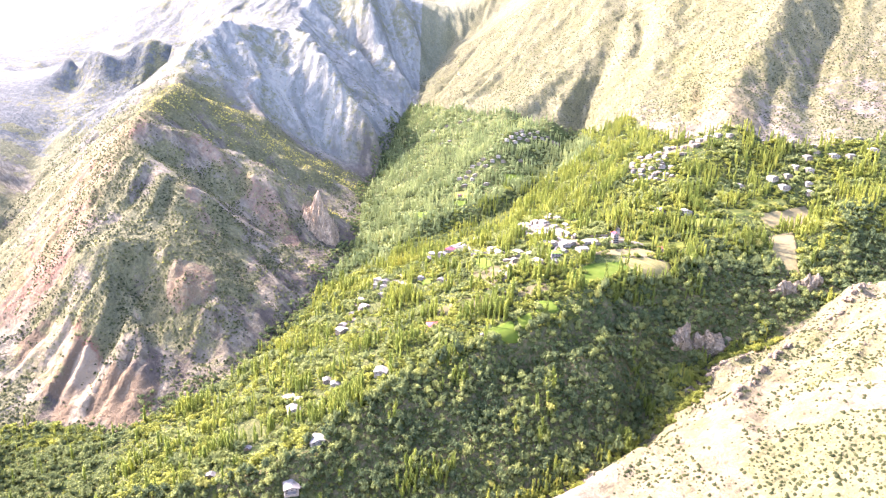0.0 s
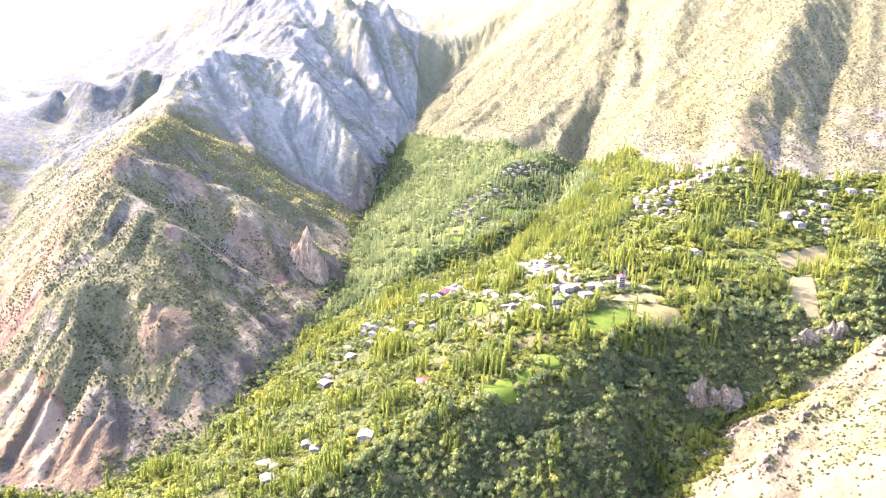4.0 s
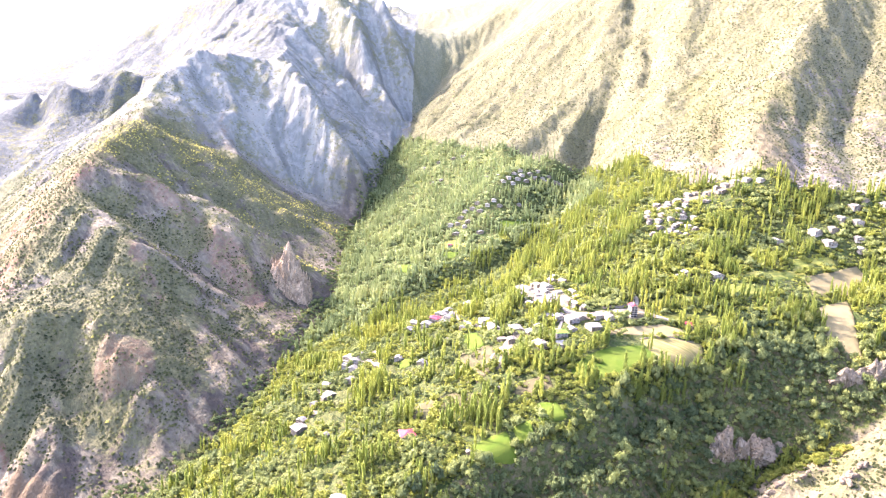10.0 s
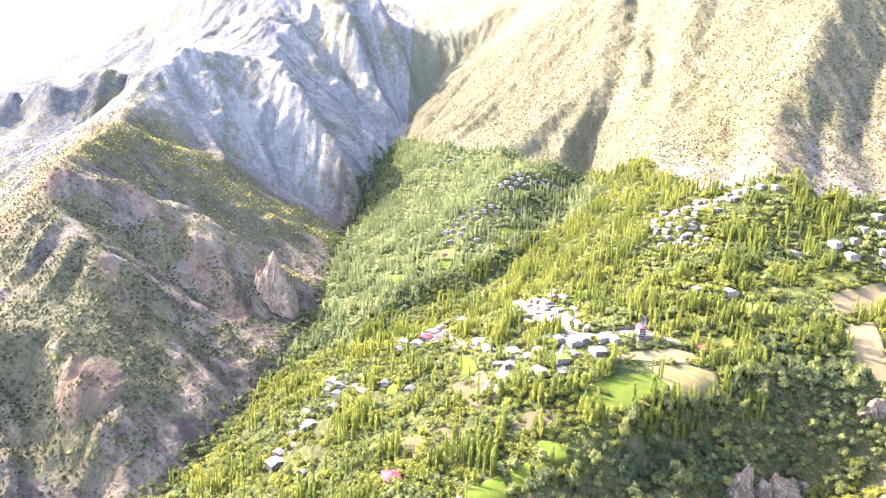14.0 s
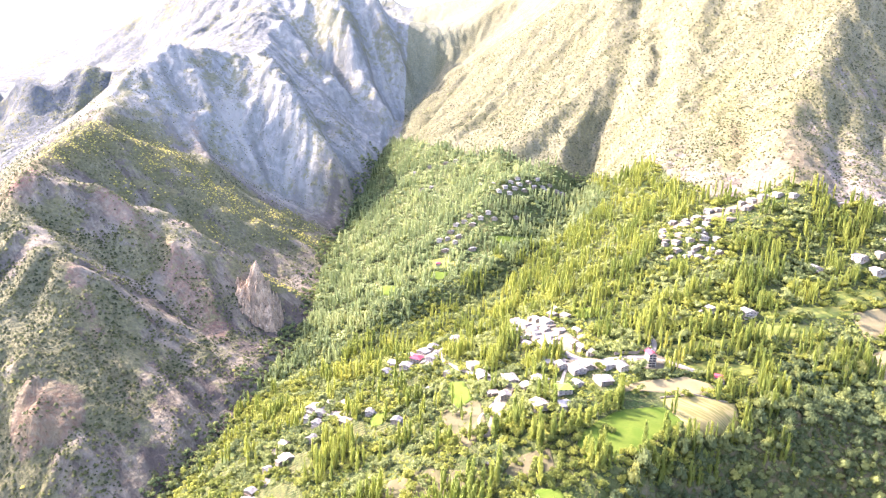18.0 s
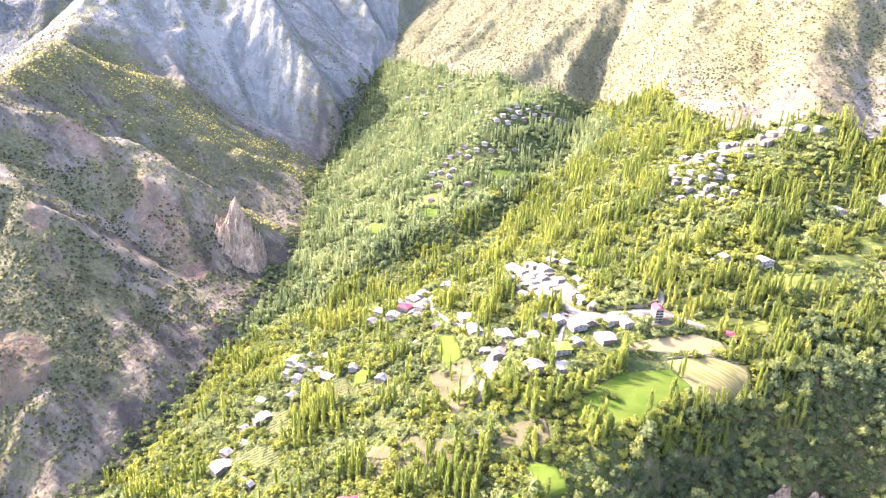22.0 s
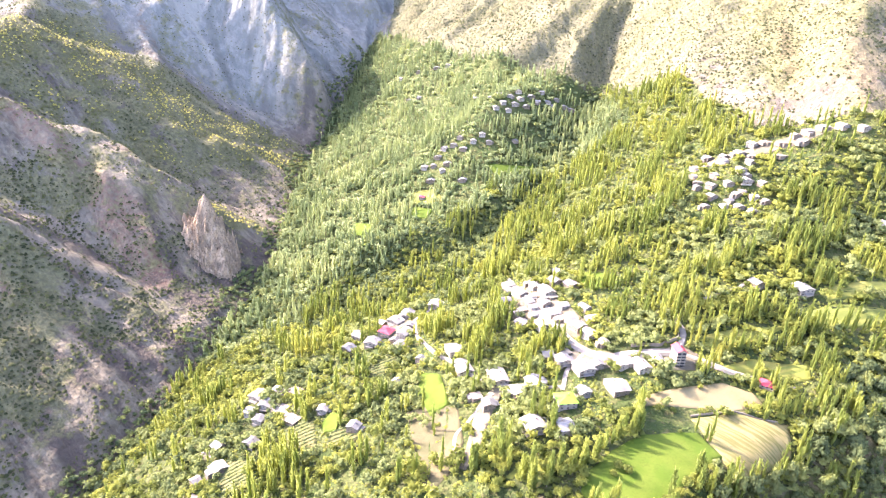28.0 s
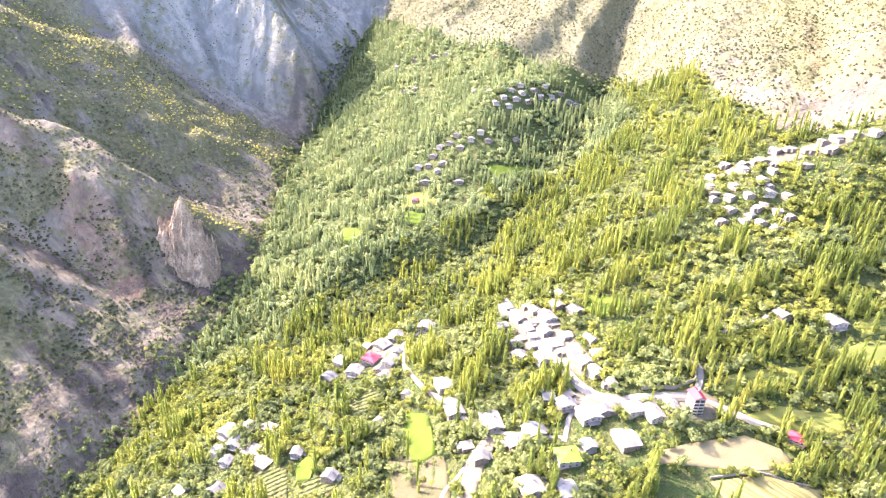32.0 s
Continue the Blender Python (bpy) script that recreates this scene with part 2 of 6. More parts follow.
EDGE = [(-330, 560, -432), (-180, 552, -405), (-100, 560, -372), (-61, 594, -348), (0, 625, -322), (68, 648, -302), (125, 668, -276), (179, 682, -256), (250, 728, -238),
        (333, 775, -231), (400, 802, -230), (480, 815, -236), (530, 800, -240), (600, 820, -212), (700, 860, -180)]
FOOT = [(-32, 2260, -102), (60, 2040, -92), (150, 1780, -84), (230, 1640, -84), (330, 1560, -104), (415, 1545, -112), (470, 1430, -80), (478, 1300, -85),
        (485, 1190, -92), (567, 1120, -73), (669, 1062, -80), (800, 1060, -68), (1000, 1100, -50), (1400, 1100, 20)]
CREST = [(-352, 768, -452), (-376, 828, -412), (-402, 868, -381), (-440, 905, -357), (-485, 942, -326), (-535, 986, -295), (-555, 1060, -260), (-572, 1150, -205), (-578, 1253, -148), (-562, 1290, -108),
         (-575, 1420, -76), (-582, 1548, -43), (-632, 1720, -14), (-655, 1884, 57), (-598, 2030, 136), (-500, 2100, 130), (-411, 2160, 116),
         (-440, 2400, 190), (-500, 2620, 300), (-560, 2860, 420)]
LINES = [
    RIVER, BROOK, RAVINE, EDGE, FOOT, CREST,
    # spurs and gullies of the western mountain
    [(-582, 1548, -43), (-521, 1606, -80), (-450, 1640, -110), (-370, 1610, -165), (-280, 1612, -218), (-190, 1645, -270)],
    [(-500, 1400, -150), (-400, 1425, -222), (-300, 1432, -282), (-190, 1420, -318)],
    [(-562, 1290, -108), (-470, 1330, -142), (-364, 1340, -188), (-290, 1322, -218), (-214, 1304, -258), (-165, 1250, -335)],
    [(-490, 1245, -195), (-380, 1215, -258), (-280, 1190, -308), (-185, 1130, -345)],
    [(-578, 1253, -148), (-480, 1180, -185), (-392, 1120, -220), (-340, 1070, -280), (-290, 1030, -318)],
    [(-535, 986, -295), (-470, 985, -275), (-411, 991, -272), (-345, 935, -320), (-300, 905, -342), (-262, 890, -390)],
]
LINES += [
    [(-440, 945, -348), (-390, 905, -384), (-330, 855, -412), (-280, 825, -425)],
    [(-640, 960, -420), (-580, 870, -440), (-510, 805, -462), (-440, 768, -474), (-382, 742, -466)],
    [(-650, 1560, -80), (-500, 1700, -100), (-400, 1760, -130), (-300, 1780, -200), (-150, 1760, -262)],
    [(-411, 2160, 116), (-324, 2010, 56), (-260, 1915, -19), (-188, 1840, -107), (-122, 1790, -174)],
    [(-500, 2100, 130), (-440, 1950, 0), (-390, 1850, -85), (-280, 1830, -165)],
    [(-440, 2400, 190), (-300, 2300, 60), (-150, 2250, -70)],
]
LINES += [
    # west of the crest
    [(-900, 740, -540), (-800, 1000, -460), (-860, 1300, -370), (-950, 1600, -245), (-1010, 1840, -128), (-1080, 2200, -60), (-1150, 2700, 60)],
    [(-1050, 800, -450), (-1150, 1100, -260), (-1250, 1500, -150), (-1350, 2000, -60), (-1500, 2600, -40)],
    [(-1098, 2060, 2), (-1060, 2040, 20), (-1005, 2020, 26), (-945, 2010, 27), (-925, 2030, 12), (-900, 2090, 50), (-850, 2090, 74), (-790, 2060, 58), (-700, 1960, 48)],
    [(-860, 1850, -110), (-800, 1950, -60), (-760, 2050, -20)],
]
LINES += [
    # the mountain behind
    [(-700, 3000, 520), (-454, 2900, 424), (-227, 2750, 402), (-90, 2752, 313), (30, 2720, 265), (110, 2680, 215), (188, 2600, 140)],
    [(-227, 2750, 402), (-200, 2600, 230), (-150, 2480, 60), (-80, 2400, -40)],
    [(-454, 2900, 424), (-400, 2700, 300), (-330, 2560, 170), (-220, 2420, 0)],
    # far ranges
    [(-3200, 3900, -260), (-2371, 3600, -92), (-2125, 3500, -24), (-1859, 3400, 81), (-1689, 3350, 152), (-1446, 3300, 225), (-1190, 3200, 297), (-1023, 3100, 366), (-906, 3050, 415), (-744, 3000, 506), (-700, 3000, 520)],
    [(-1689, 3350, 152), (-1500, 3000, 20), (-1400, 2700, -60)], [(-1190, 3200, 297), (-1050, 2900, 140), (-960, 2600, 20)],
    [(-2400, 4100, -240), (-1500, 4000, 120), (-900, 3800, 330), (-300, 3500, 330), (0, 3300, 230)],
    [(-700, 4500, 560), (-156, 4500, 615), (102, 4500, 490), (300, 4500, 640), (900, 4600, 900)],
]
LINES += [
    # eastern mountain: spurs and gullies
    [(-32, 2260, -102), (60, 2370, 0), (150, 2520, 110), (230, 2650, 190), (420, 2900, 380)],
    [(110, 1960, -80), (230, 2080, 20), (330, 2200, 140), (450, 2400, 300)],
    [(230, 1640, -84), (330, 1730, -30), (430, 1830, 30), (540, 2050, 170), (680, 2350, 400)],
    [(478, 1380, -80), (560, 1560, 0), (640, 1720, 120), (760, 1950, 300), (950, 2300, 560)],
    [(567, 1120, -73), (612, 1220, -25), (662, 1340, 22), (735, 1400, 80), (793, 1451, 126), (900, 1600, 235), (1100, 1900, 450), (1300, 2300, 700)],
    [(700, 1080, -76), (796, 1290, -8), (950, 1480, 130), (1150, 1750, 365)],
]
LINES += [
    [(1000, 1100, -50), (1150, 1350, 130), (1400, 1700, 420), (1700, 2200, 800)],
    [(200, 3350, 352), (330, 3300, 430), (450, 3300, 530), (700, 3000, 680), (950, 2800, 820), (1300, 2700, 900), (1900, 2700, 1050), (3000, 2800, 1000), (4200, 2800, 900)],
    # slope beside the flight
    [(860, 820, -150), (760, 760, -165), (640, 660, -190), (560, 480, -185), (480, 300, -178), (400, 150, -172), (300, -60, -170), (200, -700, -170)],
    [(300, 640, -352), (325, 600, -330), (332, 481, -293), (300, 380, -300), (150, 300, -360), (0, 250, -400)],
    [(325, 560, -318), (262, 530, -332), (212, 500, -340), (165, 462, -344), (135, 430, -338), (60, 360, -350)],
    [(380, 655, -322), (489, 691, -284), (556, 720, -228)],
]
LINES += [
    # bench below the wooded edge
    [(-60, 525, -402), (30, 558, -374), (120, 594, -350), (200, 628, -334), (285, 680, -312), (345, 714, -310)],
    [(20, 602, -346), (90, 627, -324), (150, 646, -308), (205, 664, -298), (275, 713, -282), (345, 754, -280)],
    # wooded hill, then a lower-left hill raised out of view to shade the corner
    [(600, 790, -232), (612, 845, -165), (680, 890, -150), (800, 930, -120), (1000, 950, -80)],
    [(-560, 640, -432), (-700, 560, -310), (-900, 450, -200), (-1300, 300, -150)],
]
LINES += [
    # terraces round the villages
    [(-115, 938, -345), (-45, 922, -308), (43, 864, -286), (77, 958, -266), (183, 1007, -232), (230, 1010, -213), (300, 1040, -190), (392, 1086, -149), (435, 1118, -118)],
    [(-33, 666, -338), (27, 704, -292), (90, 720, -284), (119, 805, -252), (193, 817, -228), (236, 837, -224), (294, 869, -214), (353, 840, -218), (440, 850, -212), (525, 869, -205), (600, 910, -190), (640, 955, -174)],
    [(253, 894, -216), (310, 915, -198), (383, 933, -184), (418, 923, -184), (480, 960, -168), (545, 1017, -152), (600, 1040, -120), (669, 1040, -90)],
]
LINES += [
    [(98, 1368, -214), (150, 1400, -160), (190, 1420, -124), (270, 1500, -100)],
    [(-90, 1500, -290), (-20, 1500, -262), (60, 1490, -215)], [(-60, 1750, -240), (20, 1760, -180), (90, 1800, -120)],
    [(-70, 1220, -318), (20, 1200, -282), (110, 1230, -255)], [(-60, 1020, -330), (0, 1010, -300), (60, 1010, -275)],
    # rim of the sheet
    [(-4200, -700, -300), (-2000, -700, -300), (0, -700, -300), (2000, -700, 0), (4200, -700, 200), (4200, 1000, 600), (4200, 4800, 1000), (2000, 4800, 1000), (900, 4800, 800)],
    [(-4200, -700, -300), (-4200, 1500, -300), (-4200, 4800, -300), (-1500, 4800, 100), (-400, 4800, 450), (900, 4800, 800)],
]
X0, X1, Y0, Y1 = -4200.0, 4200.0, -700.0, 4800.0


def membrane():
    """A taut sheet through all the lines, from a coarse lattice to a fine one."""
    pts = []
    for line in LINES:
        for a, b in zip(line, line[1:]):
            n = max(2, int(math.dist(a[:2], b[:2]) / 8))
            s = np.linspace(0, 1, n)[:, None]
            pts.append(np.array(a) * (1 - s) + np.array(b) * s)
    pts = np.concatenate(pts)
    field = None
    for step in (200.0, 100.0, 50.0, 25.0):
        nx, ny = int((X1 - X0) / step) + 1, int((Y1 - Y0) / step) + 1
        ix = np.clip(np.rint((pts[:, 0] - X0) / step).astype(int), 0, nx - 1)
        iy = np.clip(np.rint((pts[:, 1] - Y0) / step).astype(int), 0, ny - 1)
        total, count = np.zeros((ny, nx)), np.zeros((ny, nx))
        np.add.at(total, (iy, ix), pts[:, 2])
        np.add.at(count, (iy, ix), 1)
        fixed = count > 0
        level = np.where(fixed, total / np.maximum(count, 1), 0)
        if field is None:
            field = np.where(fixed, level, level[fixed].mean())
        else:
            rows = np.clip(np.linspace(0, field.shape[0] - 1, ny), 0, field.shape[0] - 1.001)
            cols = np.clip(np.linspace(0, field.shape[1] - 1, nx), 0, field.shape[1] - 1.001)
            r, c = rows.astype(int)[:, None], cols.astype(int)[None]
            fr, fc = rows[:, None] - r, cols[None] - c
            field = (field[r, c] * (1 - fc) + field[r, c + 1] * fc) * (1 - fr) + (field[r + 1, c] * (1 - fc) + field[r + 1, c + 1] * fc) * fr
        for _ in range(240):
            p = np.pad(field, 1, mode="edge")
            field = np.where(fixed, level, (p[:-2, 1:-1] + p[2:, 1:-1] + p[1:-1, :-2] + p[1:-1, 2:]) / 4)
    p = np.pad(field, 1, mode="edge")
    return 0.76 * field + 0.06 * (p[:-2, 1:-1] + p[2:, 1:-1] + p[1:-1, :-2] + p[1:-1, 2:])


SHEET, STEP = membrane(), 25.0


def sample(grid, gx, gy):
    gx, gy = np.clip(gx, 0, grid.shape[1] - 1.001), np.clip(gy, 0, grid.shape[0] - 1.001)
    c, r = gx.astype(int), gy.astype(int)
    fx, fy = gx - c, gy - r
    return (grid[r, c] * (1 - fx) + grid[r, c + 1] * fx) * (1 - fy) + (grid[r + 1, c] * (1 - fx) + grid[r + 1, c + 1] * fx) * fy


def sheet(x, y):
    return sample(SHEET, (x - X0) / STEP, (y - Y0) / STEP)


# rills that run down the slopes: noise smeared along the fall line
RX, RY, RS = -1400.0, 150.0, 6.0
rx, ry = np.meshgrid(RX + RS * np.arange(470), RY + RS * np.arange(500))
base = sheet(rx, ry)
gy_, gx_ = np.gradient(base, RS)
steep = np.hypot(gx_, gy_)
ux, uy = gx_ / (steep + 0.02), gy_ / (steep + 0.02)
RILLS = np.zeros_like(base)
for wave, weight, reach in ((95.0, 0.9, 11), (46.0, 0.8, 9), (22.0, 0.55, 7), (12.0, 0.3, 4)):
    seed = ridged(rx, ry, wave, 2)
    total = np.zeros_like(base)
    for sign in (1, -1):
        qx, qy = (rx - RX) / RS, (ry - RY) / RS
        for _ in range(reach):
            total += sample(seed, qx, qy)
            qx, qy = qx + sign * sample(ux, qx, qy) * 1.2, qy + sign * sample(uy, qx, qy) * 1.2
    total /= 2 * reach
    RILLS += weight * (total - total.mean()) / (total.std() + 1e-6)
# streaks of wash and scree along the fall line
STREAK = np.zeros_like(base)
for wave, weight, reach in ((30.0, 1.0, 22), (14.0, 0.8, 16), (70.0, 0.6, 24)):
    seed = perlin(rx / wave + 50.5, ry / wave + 20.2)
    total = np.zeros_like(base)
    for sign in (1, -1):
        qx, qy = (rx - RX) / RS, (ry - RY) / RS
        for _ in range(reach):
            total += sample(seed, qx, qy)
            qx, qy = qx + sign * sample(ux, qx, qy) * 1.2, qy + sign * sample(uy, qx, qy) * 1.2
    STREAK += weight * total / (total.std() + 1e-6)
STREAK /= STREAK.std()
LOWLAND = [(-382, 731), (-470, 762), (-640, 758), (-650, 690), (-540, 610), (-430, 515), (-180, 500), (-180, 552), (-330, 560), (-300, 760)]
VALLEY = [p[:2] for p in EDGE] + [(1000, 950)] + [p[:2] for p in FOOT[:13]][::-1] + [p[:2] for p in RIVER[3:14]][::-1]
WOOD = [p[:2] for p in EDGE] + [p[:2] for p in RAVINE[:10]]
rock = np.clip((steep - 0.28) / 0.3, 0, 1) * ~inside(LOWLAND, rx, ry) * ~inside(VALLEY, rx, ry) * ~inside(WOOD, rx, ry)
for _ in range(4):
    p = np.pad(rock, 1, mode="edge")
    rock = (p[:-2, 1:-1] + p[2:, 1:-1] + p[1:-1, :-2] + p[1:-1, 2:] + rock) / 5
ROCK = rock


def rocky(x, y):
    inner = (x > RX) & (x < RX + 469 * RS) & (y > RY) & (y < RY + 499 * RS)
    return np.where(inner, sample(ROCK, (x - RX) / RS, (y - RY) / RS), 1.0 * (y > 0))


# ribs that stand out of the slopes and clefts cut into them: rise, half width, line
RIBS = [
    (26, 34, [(-411, 2160), (-324, 2010), (-260, 1915), (-188, 1840), (-122, 1790)]),
    (80, 46, [(-330, 2720), (-240, 2600), (-160, 2480), (-75, 2330)]),
    (60, 36, [(-150, 2760), (-90, 2660), (-40, 2560)]),
    (15, 18, [(-480, 1820), (-430, 1725), (-395, 1670)]),
    (20, 28, [(-560, 2000), (-480, 1900), (-420, 1830), (-330, 1790)]),
    (-16, 26, [(-470, 2050), (-370, 1950), (-300, 1890)]),
    (-40, 40, [(-330, 2200), (-230, 2080), (-150, 1960)]),
    (50, 36, [(-400, 2500), (-300, 2420), (-200, 2330)]),
    (12, 14, [(-400, 1360), (-352, 1367), (-330, 1345)]),
    (6, 16, [(-575, 1200), (-470, 1150), (-392, 1120), (-330, 1060)]),
]
RIBS += [
    (10, 15, [(-470, 1330), (-380, 1290), (-300, 1276), (-250, 1220)]),
    (12, 18, [(-420, 1500), (-330, 1520), (-230, 1560)]),
    (14, 40, [(567, 1120), (662, 1340), (793, 1451), (900, 1600), (1100, 1900)]),
    (18, 42, [(230, 1640), (430, 1830), (540, 2050), (680, 2350)]),
    (-11, 22, [(430, 1640), (480, 1740), (567, 1900), (700, 2250)]),
    (-20, 22, [(596, 1750), (618, 1810), (640, 1870), (652, 1950), (676, 2030)]),
    (-14, 24, [(110, 1960), (230, 2080), (330, 2200), (450, 2400)]),
    (18, 42, [(478, 1380), (640, 1720), (760, 1950), (950, 2300)]),
    (-6, 20, [(700, 1080), (796, 1290), (950, 1480), (1150, 1750)]),
]
RIBS += [
    (16, 26, [(330, 1560), (380, 1660), (430, 1750)]),
    (-10, 16, [(520, 1180), (580, 1290), (640, 1420)]),
    (-9, 14, [(640, 1130), (690, 1230), (760, 1340)]),
    (14, 22, [(110, 1850), (200, 1960), (300, 2080)]),
    (-14, 20, [(20, 2150), (110, 2260), (200, 2400)]),
    (7, 16, [(300, 520), (390, 620), (480, 680)]),
    (-6, 12, [(330, 500), (420, 600), (520, 680)]),
    (6, 10, [(380, 480), (460, 580), (570, 670)]),
    (-5, 10, [(290, 560), (340, 620), (420, 680)]),
    (9, 14, [(545, 700), (575, 730), (620, 745)]),
    (6, 8, [(330, 560), (352, 585), (385, 615), (425, 650), (452, 668)]),
]
RIBS += [
    (5, 7, [(318, 645), (345, 668), (385, 672), (430, 690)]),
    (7, 9, [(480, 668), (520, 690), (545, 705)]),
    (4, 7, [(380, 500), (430, 560), (500, 600)]),
    (12, 18, [(10, 1202), (80, 1214), (130, 1222), (200, 1264), (240, 1300)]),
    (-11, 18, [(20, 1160), (85, 1172), (140, 1180), (200, 1218)]),
    # hollows and a spur on the wooded side
    (-32, 19, [(350, 772), (300, 742), (240, 706), (180, 666), (120, 645)]),
    (12, 20, [(330, 735), (260, 693), (213, 664), (160, 640)]),
    (-30, 21, [(318, 705), (288, 660), (250, 618)]),
    (9, 18, [(225, 632), (174, 620), (128, 595)]),
]


def relief(x, y):
    """Height of the land at a place."""
    fx, fy = (x - RX) / RS, (y - RY) / RS
    far = np.clip((np.hypot(x - 100, y - 500) - 1800) / 1200, 0, 1)
    r = rocky(x, y)
    inner = np.clip((np.minimum(np.minimum(x - RX, RX + 469 * RS - x), np.minimum(y - RY, RY + 499 * RS - y))) / 150, 0, 1)
    east = np.clip((x + 60 - 0.1 * (y - 1100)) / 200, 0, 1)
    badland = np.clip((960 - y) / 80, 0, 1) * np.clip((-360 - x) / 60, 0, 1)
    h = sheet(x, y) + r * inner * (2.6 - 1.1 * east + 3.4 * badland) * sample(RILLS, fx, fy)
    # long ribs, set to the fall of each mountain side
    alp = np.clip((y - 1720 + 0.4 * (x + 300)) / 160, 0, 1) * (1 - east)
    warp = 25 * fbm(x, y, 160, 2)
    h = h + r * alp * 15 * ridged(0.8 * x + 0.6 * y + warp, 0.25 * (0.6 * x - 0.8 * y), 115, 4)
    h = h + r * (1 - alp) * (1 - east) * 4.2 * ridged(0.4 * x + 0.9 * y + 0.6 * warp, 0.28 * (0.9 * x - 0.4 * y), 62, 4)
    h = h + r * east * 5 * ridged(0.85 * x - 0.5 * y + warp, 0.22 * (0.5 * x + 0.85 * y), 105, 4)
    h = h + r * (1 - 0.6 * far) * (5 * fbm(x, y, 130, 5) + 3.0 * ridged(x, y, 34, 3))
    h = h + r * alp * 11 * ridged(x + 31 + warp, y, 70, 4) + r * east * (y > 1040) * (3.4 * ridged(x, y + 17, 58, 3) + 2.6 * ridged(0.8 * x - 0.6 * y, 0.4 * (0.6 * x + 0.8 * y), 27, 2))
    h = h + far * 16 * ridged(x + warp, y, 260, 5) + 7 * inside(WOOD, x, y) * ridged(x, y, 55, 3)
    h = h + r * (x > 150) * (y < 800) * (2.4 * ridged(0.7 * x + 0.7 * y, 0.5 * (0.7 * x - 0.7 * y), 30, 3) + 1.6 * ridged(x, y, 15, 2))
    soft = (1 - r) * (1 - far)
    h = h + soft * 2.2 * fbm(x, y, 90, 3)
    for rise, half, line in RIBS:
        d = dist_line(line, x, y) * (1 + 0.35 * fbm(x, y, 70, 2))
        h = h + rise * np.exp(-(d / half) ** 2) * (0.92 + 0.3 * fbm(x, y, 85, 2))
    # narrow terraces on the valley side
    t = h / 3.4
    step = np.floor(t) + np.clip((t - np.floor(t) - 0.72) / 0.28, 0, 1)
    return h + soft * 0.75 * (step * 3.4 - h) * (y < 1900)


def axis(knots):
    out = []
    for (a, s), (b, _) in zip(knots, knots[1:]):
        out.extend(np.arange(a, b - 1e-6, s))
    return np.array(out + [knots[-1][0]])


GX = axis([(-4200, 120), (-2400, 60), (-1500, 20), (-900, 6), (-520, 4.5), (700, 7), (1100, 20), (1600, 60), (2500, 120), (4200, 1)])
GY = axis([(-700, 70), (140, 20), (360, 5), (540, 4), (1150, 6), (1500, 7), (2100, 11), (2700, 18), (3300, 60), (4800, 1)])
MX, MY = np.meshgrid(GX, GY)
MZ = relief(MX, MY)


def ground_z(x, y):
    """Height of the built ground, between its corners."""
    x, y = np.asarray(x, float), np.asarray(y, float)
    return sample(MZ, np.interp(x, GX, np.arange(len(GX))), np.interp(y, GY, np.arange(len(GY))))
# ---- ground ----
def soft_blob(x, y, cx, cy, rad, wob=0.35):
    d = np.hypot(x - cx, y - cy) / rad
    return np.clip((1.15 - d + wob * fbm(x, y, rad * 0.6, 3)) / 0.3, 0, 1)


def band(line, x, y, width, wob=0.4):
    d = dist_line(line, x, y)
    return np.clip((width * (1 + wob * fbm(x, y, width * 1.5, 3)) - d) / (0.35 * width), 0, 1)


